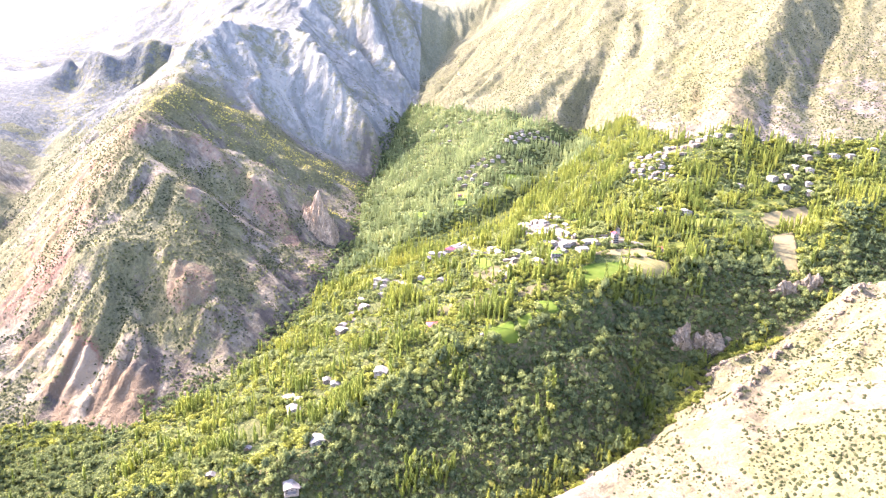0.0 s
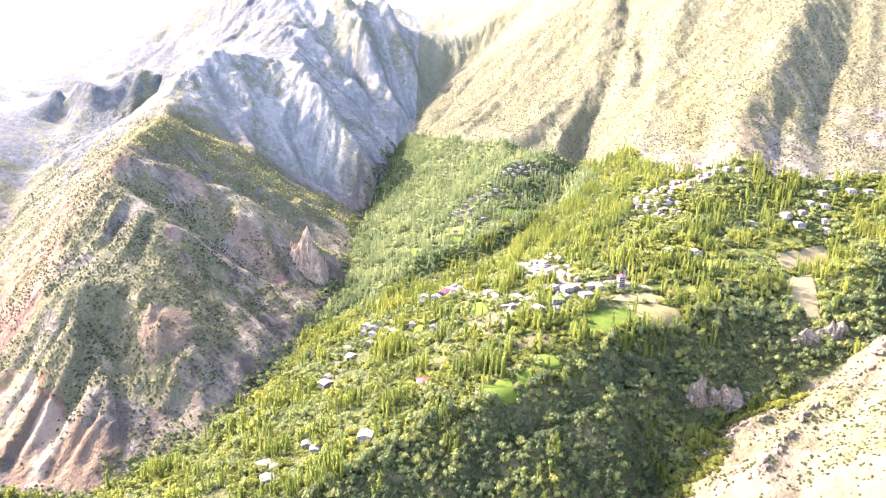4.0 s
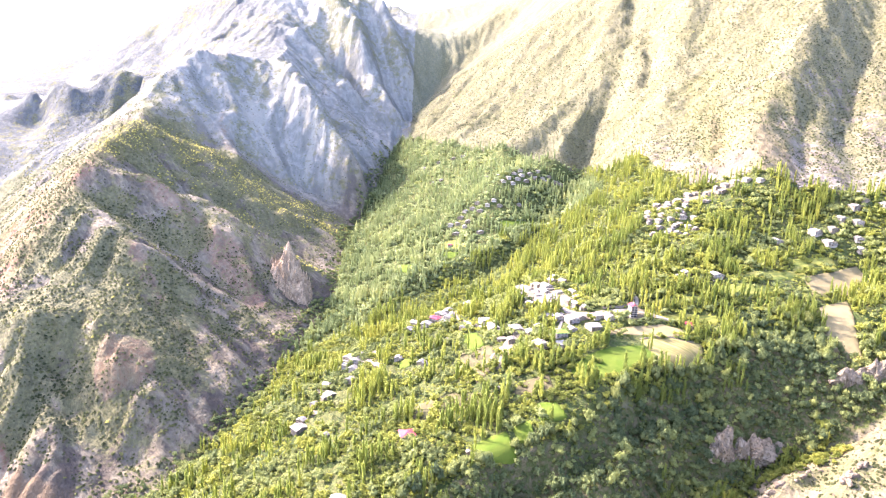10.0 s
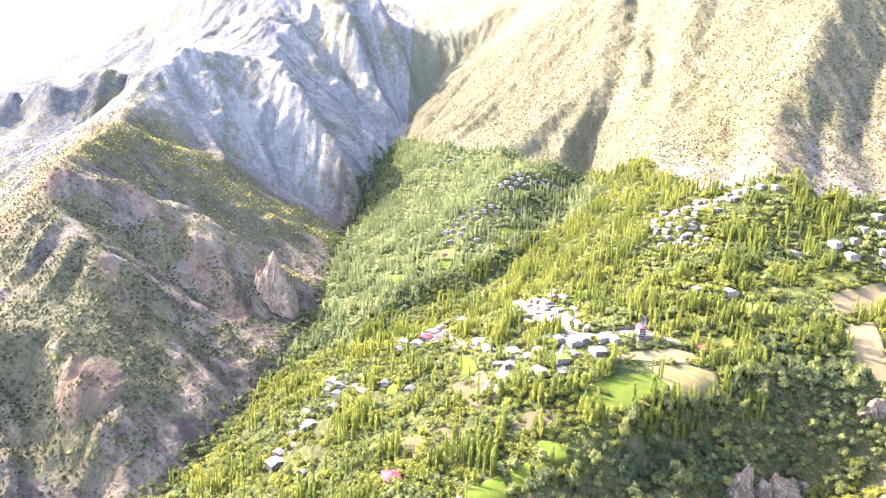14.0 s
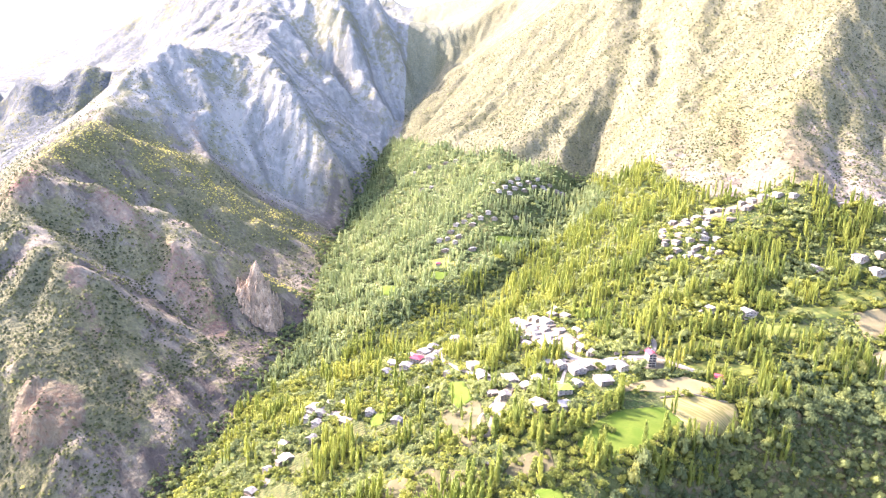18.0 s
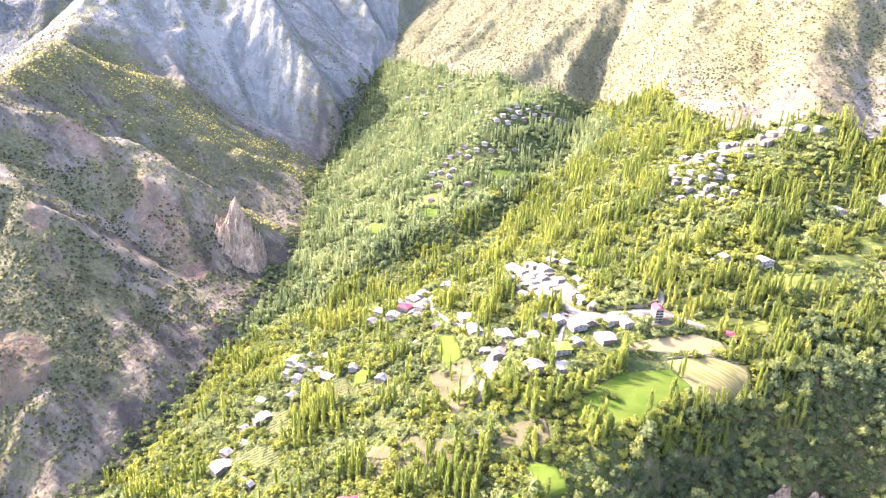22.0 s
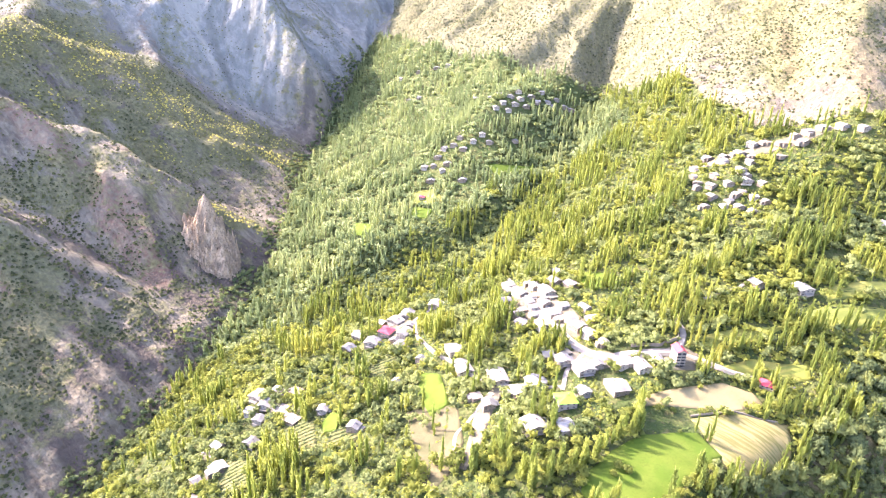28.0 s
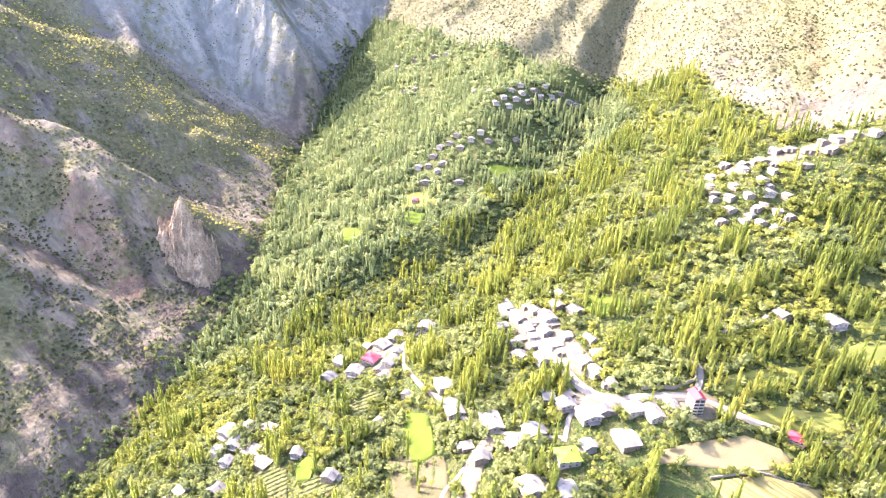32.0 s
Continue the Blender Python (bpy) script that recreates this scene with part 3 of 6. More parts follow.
def cover_maps(x, y, z):
    """How much of each kind of cover lies at each place."""
    valley = (inside(VALLEY, x, y) | inside(LOWLAND, x, y)) * 1.0
    wood = inside(WOOD, x, y) * 1.0
    hill = inside([(548, 735), (600, 800), (640, 900), (900, 930), (900, 790), (700, 770)], x, y) * 1.0
    west = np.clip((-130 - x + (y - 1700) * 0.35) / 120, 0, 1) * (valley < 0.5)
    front = (west > 0.5) * (y < 1700)
    pale = 0.75 * band([(250, 430), (330, 560), (440, 640), (560, 690), (700, 720)], x, y, 110, 0.3) * (wood < 0.5)
    pale = np.maximum(pale, 0.9 * band([(600, 1160), (650, 1290), (700, 1370)], x, y, 45))
    pale = np.maximum(pale, 0.9 * band([(560, 1250), (600, 1400), (660, 1600)], x, y, 40))
    pale = np.maximum(pale, 0.5 * np.clip(fbm(x, y, 110, 3) * 2 - 0.3, 0, 1) * (x > 200) * (y > 1080) * (valley < 0.5))
    pale = np.maximum(pale, 0.3 * band([(-540, 960), (-600, 1060), (-640, 1250), (-640, 1420)], x, y, 95) * np.clip((-530 - x) / 25, 0, 1))
    pale = np.maximum(pale, 0.8 * soft_blob(x, y, -345, 940, 34, 0.15))
    red = 1.1 * band([(-615, 1000), (-655, 1130), (-660, 1300), (-670, 1420)], x, y, 40) * np.clip((-555 - x) / 25, 0, 1) + band([(-505, 872), (-470, 838)], x, y, 24)
    red = np.maximum(red, 0.85 * np.clip((-535 - x) / 30, 0, 1) * np.clip((x + 720) / 60, 0, 1) * np.clip((y - 930) / 60, 0, 1) * np.clip((1470 - y) / 80, 0, 1))
    red = red + 0.55 * band([(609, 1411), (585, 1330), (563, 1257)], x, y, 12) + 0.4 * band([(-470, 1330), (-380, 1290), (-300, 1240), (-240, 1180)], x, y, 26)
    red = np.clip(red + 0.35 * soft_blob(x, y, -345, 940, 32) + 0.35 * band([(-420, 1130), (-330, 1040), (-270, 980)], x, y, 14), 0, 1)
    chalk = band([(-560, 890), (-500, 835), (-440, 800), (-375, 772)], x, y, 42)
    washes = [(17, [(-440, 1365), (-390, 1362), (-345, 1350), (-320, 1330)]),
              (11, [(-345, 1300), (-305, 1275), (-280, 1255)]),
              (9, [(-330, 1075), (-250, 1030), (-195, 985)]),
              (10, [(-300, 1230), (-255, 1195), (-220, 1160)]),
              (7, [(-300, 960), (-262, 920), (-240, 890)]),
              (6, [(-400, 1180), (-320, 1130), (-250, 1090)]),
              (6, [(-380, 1060), (-310, 1000), (-260, 960)]),
              (9, [(-400, 1110), (-330, 1040), (-290, 1000)]),
              (9, [(-500, 1290), (-440, 1300), (-400, 1290)])]
    washes += [(16, [(-480, 1820), (-430, 1725), (-395, 1670)]),
               (9, [(-330, 1500), (-270, 1520), (-220, 1540)]),
               (13, [(-250, 1400), (-215, 1380), (-180, 1350)]),
               (10, [(-470, 1010), (-440, 960), (-420, 900)]),
               (24, [(597, 1518), (660, 1590)]),
               (26, [(538, 1240), (567, 1189), (623, 1179)]),
               (10, [(300, 500), (370, 580), (440, 620), (540, 660)]),
               (9, [(270, 470), (300, 520), (330, 600), (400, 660)]),
               (20, [(330, 1700), (300, 1660), (260, 1640)]),
               (18, [(150, 1960), (130, 1900), (150, 1820)])]
    for width, line in washes:
        chalk = np.maximum(chalk, np.where(x > 0, 0.42, 0.5) * band(line, x, y, width, 0.9))
    spur = band([(-600, 1560), (-520, 1620), (-370, 1610), (-190, 1645)], x, y, 82) * np.clip(0.55 + 1.3 * fbm(x, y + 9, 55, 3), 0, 1) + 0.8 * band([(-480, 1424), (-385, 1480), (-250, 1540), (-205, 1622)], x, y, 42) * np.clip(0.45 + 1.4 * fbm(x + 5, y, 45, 3), 0, 1) + 0.9 * band([(-534, 1689), (-437, 1560), (-349, 1586), (-216, 1642)], x, y, 60) * np.clip(0.5 + 1.4 * fbm(x, y + 31, 50, 3), 0, 1) + band([(-575, 1409), (-570, 1511), (-550, 1600)], x, y, 46) + band([(-205, 1330), (-170, 1345)], x, y, 28)
    scrub = 0.42 + 0.3 * fbm(x, y, 180, 3) + 0.5 * spur
    scrub = scrub + 0.45 * soft_blob(x, y, -390, 1000, 135) - 1.3 * soft_blob(x, y, -345, 940, 34, 0.15)
    scrub = scrub + (0.22 + 0.5 * np.clip((y - 1300) / 450, 0, 1)) * (x > 0) * (y > 1000) + 1.4 * soft_blob(x, y, 352, 405, 70) + 0.3 * front - 0.25 * pale * (x < 200) * (x > -300) + 0.02 * (west > 0.5) * (y > 1750)
    scrub = scrub + 0.35 * front * np.clip(fbm(x + 77, y, 85, 3) * 2, -0.6, 1) - 0.4 * chalk
    grass = np.clip(valley * 1.0, 0, 1)
    inner = (x > RX) & (x < RX + 469 * RS) & (y > RY) & (y < RY + 499 * RS)
    streak = np.where(inner, 0.5 + (0.2 + 0.06 * (x < -100)) * sample(STREAK, (x - RX) / RS, (y - RY) / RS), 0.5 + 0.3 * fbm(x, y, 90, 3))
    loam = np.clip((x - np.interp(y, [1000, 2190, 2450, 2640, 2950, 3400], [40, 20, 30, 140, 340, 460])) / 90, 0, 1) * (y < 3300)
    behind = np.interp(y, [2030, 2160, 2400, 2620, 2860, 3000], [-610, -405, -425, -485, -545, -690])
    # far ground that takes the haze-toned rock colour
    hazed = 0.85 * np.clip((behind - x) / 40, 0, 1) * np.clip((y - 1950) / 80, 0, 1) + np.clip((-690 - x) / 60, 0, 1) * np.clip((y - 1480) / 160, 0, 1) + np.clip((y - 3000) / 300, 0, 1)
    return {"loam": loam, "hazed": np.clip(hazed, 0, 1), "chalk": np.clip(chalk, 0, 1), "spur": np.clip(spur, 0, 1), "streak": np.clip(streak, 0, 1), "grey": west * np.clip((y - 1620) / 200, 0.12, 1), "pale": np.clip(pale, 0, 1), "red": red, "scrub": np.clip(scrub, 0, 1),
            "grass": grass, "wood": np.maximum(wood, 0.8 * hill)}


def ground_sheet():
    ny, nx = MZ.shape
    co = np.stack([MX, MY, MZ], -1).reshape(-1, 3)
    i = (np.arange(ny - 1)[:, None] * nx + np.arange(nx - 1)[None]).ravel()
    quads = np.stack([i, i + 1, i + nx + 1, i + nx], -1)
    me = bpy.data.meshes.new("ground")
    me.vertices.add(len(co))
    me.vertices.foreach_set("co", co.ravel())
    me.loops.add(quads.size)
    me.loops.foreach_set("vertex_index", quads.ravel().astype(np.int32))
    me.polygons.add(len(quads))
    me.polygons.foreach_set("loop_start", np.arange(0, quads.size, 4, dtype=np.int32))
    me.update(calc_edges=True)
    for key, value in cover_maps(co[:, 0], co[:, 1], co[:, 2]).items():
        me.attributes.new(key, "FLOAT", "POINT").data.foreach_set("value", value.astype(np.float32))
    me.materials.append(GROUND)
    me.shade_smooth()
    return tagged(new("ground", me), "dry limestone mountain land with a green terraced valley", "ground", kind="structure")


ground = ground_sheet()
KEEP_OFF = []    # outlines kept free of trees
SPOTS = []       # (x, y, radius) kept free of trees
SPARSE = []      # outlines with few plants
FRONTS = []      # (x, y, radius) before houses, kept free of tall poplars


# ---- helpers for things ----
def bm_box(bm, x0, x1, y0, y1, z0, z1):
    v = [bm.verts.new(p) for p in ((x0, y0, z0), (x1, y0, z0), (x1, y1, z0), (x0, y1, z0), (x0, y0, z1), (x1, y0, z1), (x1, y1, z1), (x0, y1, z1))]
    for q in ((3, 2, 1, 0), (4, 5, 6, 7), (0, 1, 5, 4), (1, 2, 6, 5), (2, 3, 7, 6), (3, 0, 4, 7)):
        bm.faces.new([v[k] for k in q])


def bm_prism(bm, outline, axis_from, axis_to):
    """An outline in x and z, drawn out along y."""
    a = [bm.verts.new((x, axis_from, z)) for x, z in outline]
    b = [bm.verts.new((x, axis_to, z)) for x, z in outline]
    n = len(outline)
    bm.faces.new(a)
    bm.faces.new(b[::-1])
    for k in range(n):
        bm.faces.new((a[k], b[k], b[(k + 1) % n], a[(k + 1) % n]))


def part(name, bm, material, parent, label=""):
    me = bpy.data.meshes.new(name)
    bmesh.ops.recalc_face_normals(bm, faces=bm.faces)
    bm.to_mesh(me)
    bm.free()
    me.materials.append(material)
    ob = new(name, me)
    ob.parent = parent
    if label:
        tagged(ob, label)
    return ob


def plain(name, a, b, size=0.6, rough=0.8, metal=0.0, bump=0.02):
    n = Nodes(name)
    where = n.local()
    coarse, fine = n.noise(size * 5, 4, vector=where), n.noise(size, 4, vector=where)
    col = n.mix(n.step(coarse, 0.35, 0.7), a, b)
    dark = tuple(c * 0.6 for c in b)
    col = n.mix(n.math("MULTIPLY", n.step(fine, 0.55, 0.8), 0.5), col, dark)
    col = n.mix(n.math("MULTIPLY", n.own(), 0.25), col, dark)
    n.bump(fine, 0.5, bump)
    return n.done(col, rough, metal)


PLASTER = plain("whitewashed_plaster", (0.36, 0.318, 0.255), (0.25, 0.212, 0.165))
STONE = plain("field_stone", (0.225, 0.185, 0.135), (0.145, 0.118, 0.088), 0.5)
TIMBER = plain("weathered_timber", (0.20, 0.14, 0.09), (0.13, 0.095, 0.065), 0.3)
SHEET_ROOF = plain("galvanised_roof_sheet", (0.25, 0.232, 0.20), (0.165, 0.15, 0.128), 1.2, 0.75, 0.0)
OLD_ROOF = plain("old_roof_sheet", (0.195, 0.182, 0.16), (0.135, 0.122, 0.105), 1.0, 0.6)
RED_ROOF = plain("red_roof_sheet", (0.46, 0.055, 0.075), (0.36, 0.05, 0.06), 1.2, 0.5)
GREEN_ROOF = plain("green_roof_sheet", (0.20, 0.36, 0.03), (0.16, 0.30, 0.03), 1.2, 0.5)
EARTH_ROOF = plain("earth_roof", (0.25, 0.21, 0.155), (0.19, 0.155, 0.115), 0.8)
CONCRETE = plain("concrete", (0.42, 0.41, 0.39), (0.33, 0.32, 0.30), 0.7)
DARK = plain("dark_interior", (0.035, 0.035, 0.04), (0.02, 0.02, 0.025), 0.5, 0.35)
BARK = plain("bark", (0.22, 0.18, 0.13), (0.13, 0.10, 0.075), 0.2)
DOOR = plain("painted_door", (0.16, 0.11, 0.08), (0.10, 0.075, 0.06), 0.3)


def window_mesh(w, h):
    bm = bmesh.new()
    t = 0.12
    for x0, x1, z0, z1 in ((-w / 2 - t, w / 2 + t, h, h + t), (-w / 2 - t, w / 2 + t, -t, 0), (-w / 2 - t, -w / 2, 0, h), (w / 2, w / 2 + t, 0, h), (-0.04, 0.04, 0, h)):
        bm_box(bm, x0, x1, -0.06, 0.06, z0, z1)
    return bm


def add_window(house, x, y, z, side, w=1.1, h=1.4):
    """A framed window on a wall; side is the way it faces, in quarter turns from -y."""
    frame_ob = part("window", window_mesh(w, h), PLASTER, house)
    frame_ob.matrix_local = Matrix.Translation((x, y, z)) @ Matrix.Rotation(side * math.pi / 2, 4, "Z")
    bm = bmesh.new()
    bm_box(bm, -w / 2, w / 2, -0.03, 0.05, 0, h)
    part("pane", bm, DARK, frame_ob)


def build_house(wall_mat, roof_mat, roof_kind, floors=2, long=1.0, label="", balcony=False, porch=False, panes=True, annex=0):
    """A house 10 m wide along x. Its empty stands at the ground; walls run on down into the slope."""
    w, d, h = 5.0, 3.9 * long, 2.9 * floors
    house = new("house")
    tagged(house, label, "house", "village houses")
    bm = bmesh.new()
    if roof_kind == "gable":
        bm_prism(bm, [(-w, -3.5), (w, -3.5), (w, h), (0, h + 2.3), (-w, h)], -d, d)
    else:
        bm_box(bm, -w, w, -d, d, -3.5, h)
    part("wall", bm, wall_mat, house)
    bm = bmesh.new()
    o = 0.7
    if roof_kind == "gable":
        k = 2.3 / w
        bm_prism(bm, [(-w - o, h - o * k + 0.05), (0, h + 2.35), (w + o, h - o * k + 0.05), (w + o, h - o * k + 0.25), (0, h + 2.57), (-w - o, h - o * k + 0.25)], -d - o, d + o)
    elif roof_kind == "hip":
        lo = [bm.verts.new(p) for p in ((-w - o, -d - o, h), (w + o, -d - o, h), (w + o, d + o, h), (-w - o, d + o, h))]
        r = max(d - w, 0.6)
        hi = [bm.verts.new((0, -r, h + 2.4)), bm.verts.new((0, r, h + 2.4))]
        for f in ((lo[0], lo[1], hi[0]), (lo[1], lo[2], hi[1], hi[0]), (lo[2], lo[3], hi[1]), (lo[3], lo[0], hi[0], hi[1]), tuple(lo[::-1])):
            bm.faces.new(f)
    else:
        bm_box(bm, -w - 0.4, w + 0.4, -d - 0.4, d + 0.4, h, h + 0.35)
        for x0, x1, y0, y1 in ((-w - 0.4, w + 0.4, -d - 0.4, -d - 0.1), (-w - 0.4, w + 0.4, d + 0.1, d + 0.4), (-w - 0.4, -w - 0.1, -d, d), (w + 0.1, w + 0.4, -d, d)):
            bm_box(bm, x0, x1, y0, y1, h + 0.35, h + 0.6)
    part("roof", bm, roof_mat, house)
    if panes:
        for fl in range(floors):
            z = fl * 2.9 + 0.9
            for x in (-3.2, 0.0, 3.2):
                if not (fl == 0 and x == 0.0):
                    add_window(house, x, -d - 0.01, z, 0)
            for y in (-d * 0.5, d * 0.5):
                add_window(house, w + 0.01, y, z, 1)
                add_window(house, -w - 0.01, y, z, 3)
        bm = bmesh.new()
        bm_box(bm, -0.5, 0.5, -d - 0.08, -d + 0.02, 0, 2.05)
        door = part("door", bm, DOOR, house)
        bm = bmesh.new()
        bm_box(bm, 0.3, 0.38, -d - 0.14, -d - 0.08, 0.95, 1.1)
        part("handle", bm, CONCRETE, door)
    if balcony:
        bm = bmesh.new()
        bm_box(bm, -w, w, -d - 1.5, -d, 2.75, 2.9)
        shelf = part("balcony", bm, TIMBER, house)
        for n in range(9):
            bm = bmesh.new()
            x = -w + n * w / 4
            bm_box(bm, x - 0.05, x + 0.05, -d - 1.5, -d - 1.4, 2.9, 3.85)
            part("baluster", bm, TIMBER, shelf)
        bm = bmesh.new()
        bm_box(bm, -w, w, -d - 1.53, -d - 1.37, 3.85, 3.95)
        part("rail", bm, TIMBER, shelf)
    if porch:
        bm = bmesh.new()
        bm_box(bm, -w * 0.6, w * 0.6, -d - 2.6, -d, 2.5, 2.65)
        part("porch_roof", bm, OLD_ROOF, house)
        for x in (-w * 0.55, w * 0.55):
            bm = bmesh.new()
            bm_box(bm, x - 0.09, x + 0.09, -d - 2.5, -d - 2.3, -1.5, 2.5)
            part("post", bm, TIMBER, house)
    if annex:
        sx, ay, ah = annex, d * 0.35, h * 0.55
        lo, hi = (w, w + 3.4) if sx > 0 else (-w - 3.4, -w)
        bm = bmesh.new()
        bm_box(bm, lo, hi, -ay, d * 0.9, -3.5, ah)
        part("annex", bm, STONE, house, "low stone annex")
        bm = bmesh.new()
        inner, outer = ah + 0.9, ah + 0.1
        left, right = (inner, outer) if sx > 0 else (outer, inner)
        bm_prism(bm, [(lo - 0.2, left), (hi + 0.2, right), (hi + 0.2, right + 0.2), (lo - 0.2, left + 0.2)], -ay - 0.3, d * 0.9 + 0.3)
        part("annex_roof", bm, OLD_ROOF, house, "weathered lean-to roof")
    bm = bmesh.new()
    top = h + (2.9 if roof_kind != "flat" else 1.3)
    bm_box(bm, 1.6, 2.1, 0.9, 1.4, h, top)
    part("chimney", bm, STONE, house)
    return house


HOUSES = {
    "white": build_house(PLASTER, SHEET_ROOF, "gable", 2, 1.15, "two-storey whitewashed house with a bright metal gable roof", porch=True, annex=1),
    "long": build_house(PLASTER, SHEET_ROOF, "gable", 2, 1.7, "long pale plastered house with a white metal roof"),
    "stone": build_house(STONE, SHEET_ROOF, "gable", 2, 1.05, "rubble stone house with a galvanised metal roof", balcony=True, annex=-1),
    "flat": build_house(STONE, EARTH_ROOF, "flat", 1, 1.2, "low stone house with a flat earth roof", annex=-1),
    "old": build_house(STONE, OLD_ROOF, "gable", 2, 1.1, "weathered stone house with a grey sheet roof", annex=1),
    "red": build_house(PLASTER, RED_ROOF, "hip", 2, 1.3, "white house with a red hipped metal roof", balcony=True),
    "green": build_house(PLASTER, GREEN_ROOF, "hip", 2, 1.1, "large plastered house with a bright green hipped roof"),
    "shed": build_house(TIMBER, OLD_ROOF, "gable", 1, 0.9, "small timber hut with a sheet roof beside a plot", panes=False),
    "far": build_house(PLASTER, SHEET_ROOF, "gable", 2, 1.2, "pale distant house with a metal roof among trees"),
}


def set_house(kind, x, y, width, turn):
    s = max(0.5, min(width / (10.9 if y < 1040 else 15.2 if y < 1250 else 12.6), 1.4))
    z = float(ground_z(x, y))
    SPOTS.append((x, y, 0.48 * width + 1.0))
    FRONTS.append((x - 0.2 * width, y - 0.5 * width - 7, 0.5 * width + 7))
    if y > 1250:
        SPOTS.append((x - 0.1 * width, y - 0.75 * width, 0.5 * width + 2.5))
    m = Matrix.Translation((x, y, z + 0.1)) @ Matrix.Rotation(radians(turn), 4, "Z") @ Matrix.Diagonal((s, s, (0.42 + 0.36 * s) * (0.8 if y > 1040 else 1.0), 1))
    return copy_thing(HOUSES[kind], m)


def hamlet(kinds, turn, spread, *homes):
    rng = random.Random(len(homes) * 7 + int(turn))
    for n, (x, y, w) in enumerate(homes):
        set_house(kinds[(n * 5 + n // 3) % len(kinds)], x, y, w, turn + rng.uniform(-spread, spread) + (90 if rng.random() < 0.3 else 0))


NEAR_KINDS = ("white", "stone", "long", "white", "old", "white")
# the street of the upper village
hamlet(NEAR_KINDS, 24, 8, (229, 1020, 8.4), (204, 1001, 10.2), (222, 999, 12.2), (235, 985, 12.9), (182, 1022, 10.5), (174, 991, 9), (189, 996, 11), (193, 976, 11.6),
       (207, 967, 10.6), (211, 948, 12.1), (222, 956, 9.4), (182, 960, 10.5), (184, 944, 12.1), (195, 953, 7.1), (199, 934, 9.2))
hamlet(("white", "white", "old"), 24, 8, (223, 931, 8.2), (228, 920, 11.8), (234, 908, 11.5), (241, 927, 9.1))
hamlet(("flat", "stone"), 14, 8, (211, 891, 9), (242, 893, 8), (216, 976, 9), (200, 985, 8), (196, 964, 8), (137, 858, 9))
hamlet(("long", "flat", "stone"), 24, 6, (212, 985, 12), (203, 1014, 10), (190, 968, 9), (217, 938, 9), (238, 944, 8), (179, 1008, 9))
# the lower village and the road to the tower
hamlet(NEAR_KINDS, 14, 10, (220, 866, 15.6), (207, 879, 12), (231, 868, 9.2), (196, 889, 11), (123, 930, 13.6), (129, 897, 13.6), (155, 875, 14.3), (168, 848, 12), (181, 856, 13.5),
       (193, 805, 12.8), (172, 809, 16.3), (145, 843, 10.3), (239, 840, 15.3), (251, 868, 11.7), (263, 862, 11.6), (277, 867, 8.6))
set_house("green", 198, 829, 19.0, 8)
SPOTS.append((197, 817, 11))
set_house("white", 213, 838, 10.0, 20)
# houses along the lower path
hamlet(NEAR_KINDS, -28, 12, (33, 1001, 12), (48, 978, 13.3), (25, 980, 12.5), (55, 1027, 8.7), (69, 1018, 14), (80, 1032, 13), (79, 979, 11), (70, 971, 7), (75, 959, 9.8),
       (84, 994, 7.2), (110, 1036, 14.4), (94, 930, 7.4), (74, 908, 8.2))
set_house("red", 61, 992, 13.5, -28)
# two hamlets above the river
hamlet(("white", "flat", "white", "old", "stone"), -20, 12, (-52, 936, 15), (-36, 938, 10.2), (-41, 918, 11.9), (-25, 907, 14.5), (-13, 891, 12.2), (-17, 932, 11), (-44, 902, 9.8),
       (-55, 915, 9), (13, 893, 9.3))
set_house("old", 42, 863, 10.5, -22)
hamlet(("old", "flat", "stone", "white"), -40, 12, (-75, 887, 11.1), (-85, 883, 9.7), (-68, 862, 13), (-86, 858, 8.8), (-84, 840, 10.7), (-96, 832, 10), (-96, 813, 15), (-69, 788, 7.5),
       (-60, 776, 6.7), (-45, 878, 10.9))
# lone houses
set_house("red", 28, 714, 15.5, 12)
set_house("shed", 85, 676, 5.1, 0)
set_house("shed", 119, 757, 6.2, 10)
set_house("white", -32, 660, 18.5, -8)
set_house("white", -130, 640, 14, 20)
set_house("old", -127, 658, 9.7, 20)
set_house("flat", -141, 676, 11.9, 30)
set_house("old", -98, 684, 10.3, 10)
set_house("white", -87, 669, 9.7, 5)
set_house("white", -92, 569, 16.5, 25)
set_house("white", -111, 531, 15.2, 15)
set_house("shed", -171, 597, 8, 0)
set_house("shed", -202, 569, 9.9, 0)
# the village under the eastern mountain
hamlet(("stone", "old", "stone", "white", "flat"), 18, 14, (402, 1143, 13.3), (420, 1152, 14.9), (394, 1125, 11.4), (390, 1101, 11.1), (403, 1096, 14.9), (398, 1080, 14.7), (387, 1067, 12),
       (425, 1128, 14.4), (447, 1136, 17.6), (450, 1116, 13), (436, 1105, 14), (467, 1150, 16.5), (481, 1146, 16.9), (494, 1134, 17), (482, 1116, 15.2), (508, 1122, 16))
hamlet(("stone", "old", "white", "flat"), 10, 14, (517, 1136, 15), (419, 1091, 14), (435, 1088, 15.3), (421, 1074, 12.4), (450, 1080, 13.9), (435, 1066, 12.4), (444, 1056, 11.1), (417, 1056, 13.4),
       (404, 1062, 10), (426, 1045, 10.8), (530, 1130, 16), (543, 1118, 16))
hamlet(("stone", "flat", "old", "long"), 14, 14, (410, 1110, 12), (428, 1078, 10), (412, 1068, 10), (432, 1140, 12), (458, 1128, 12), (506, 1138, 13), (440, 1096, 10), (395, 1110, 10))
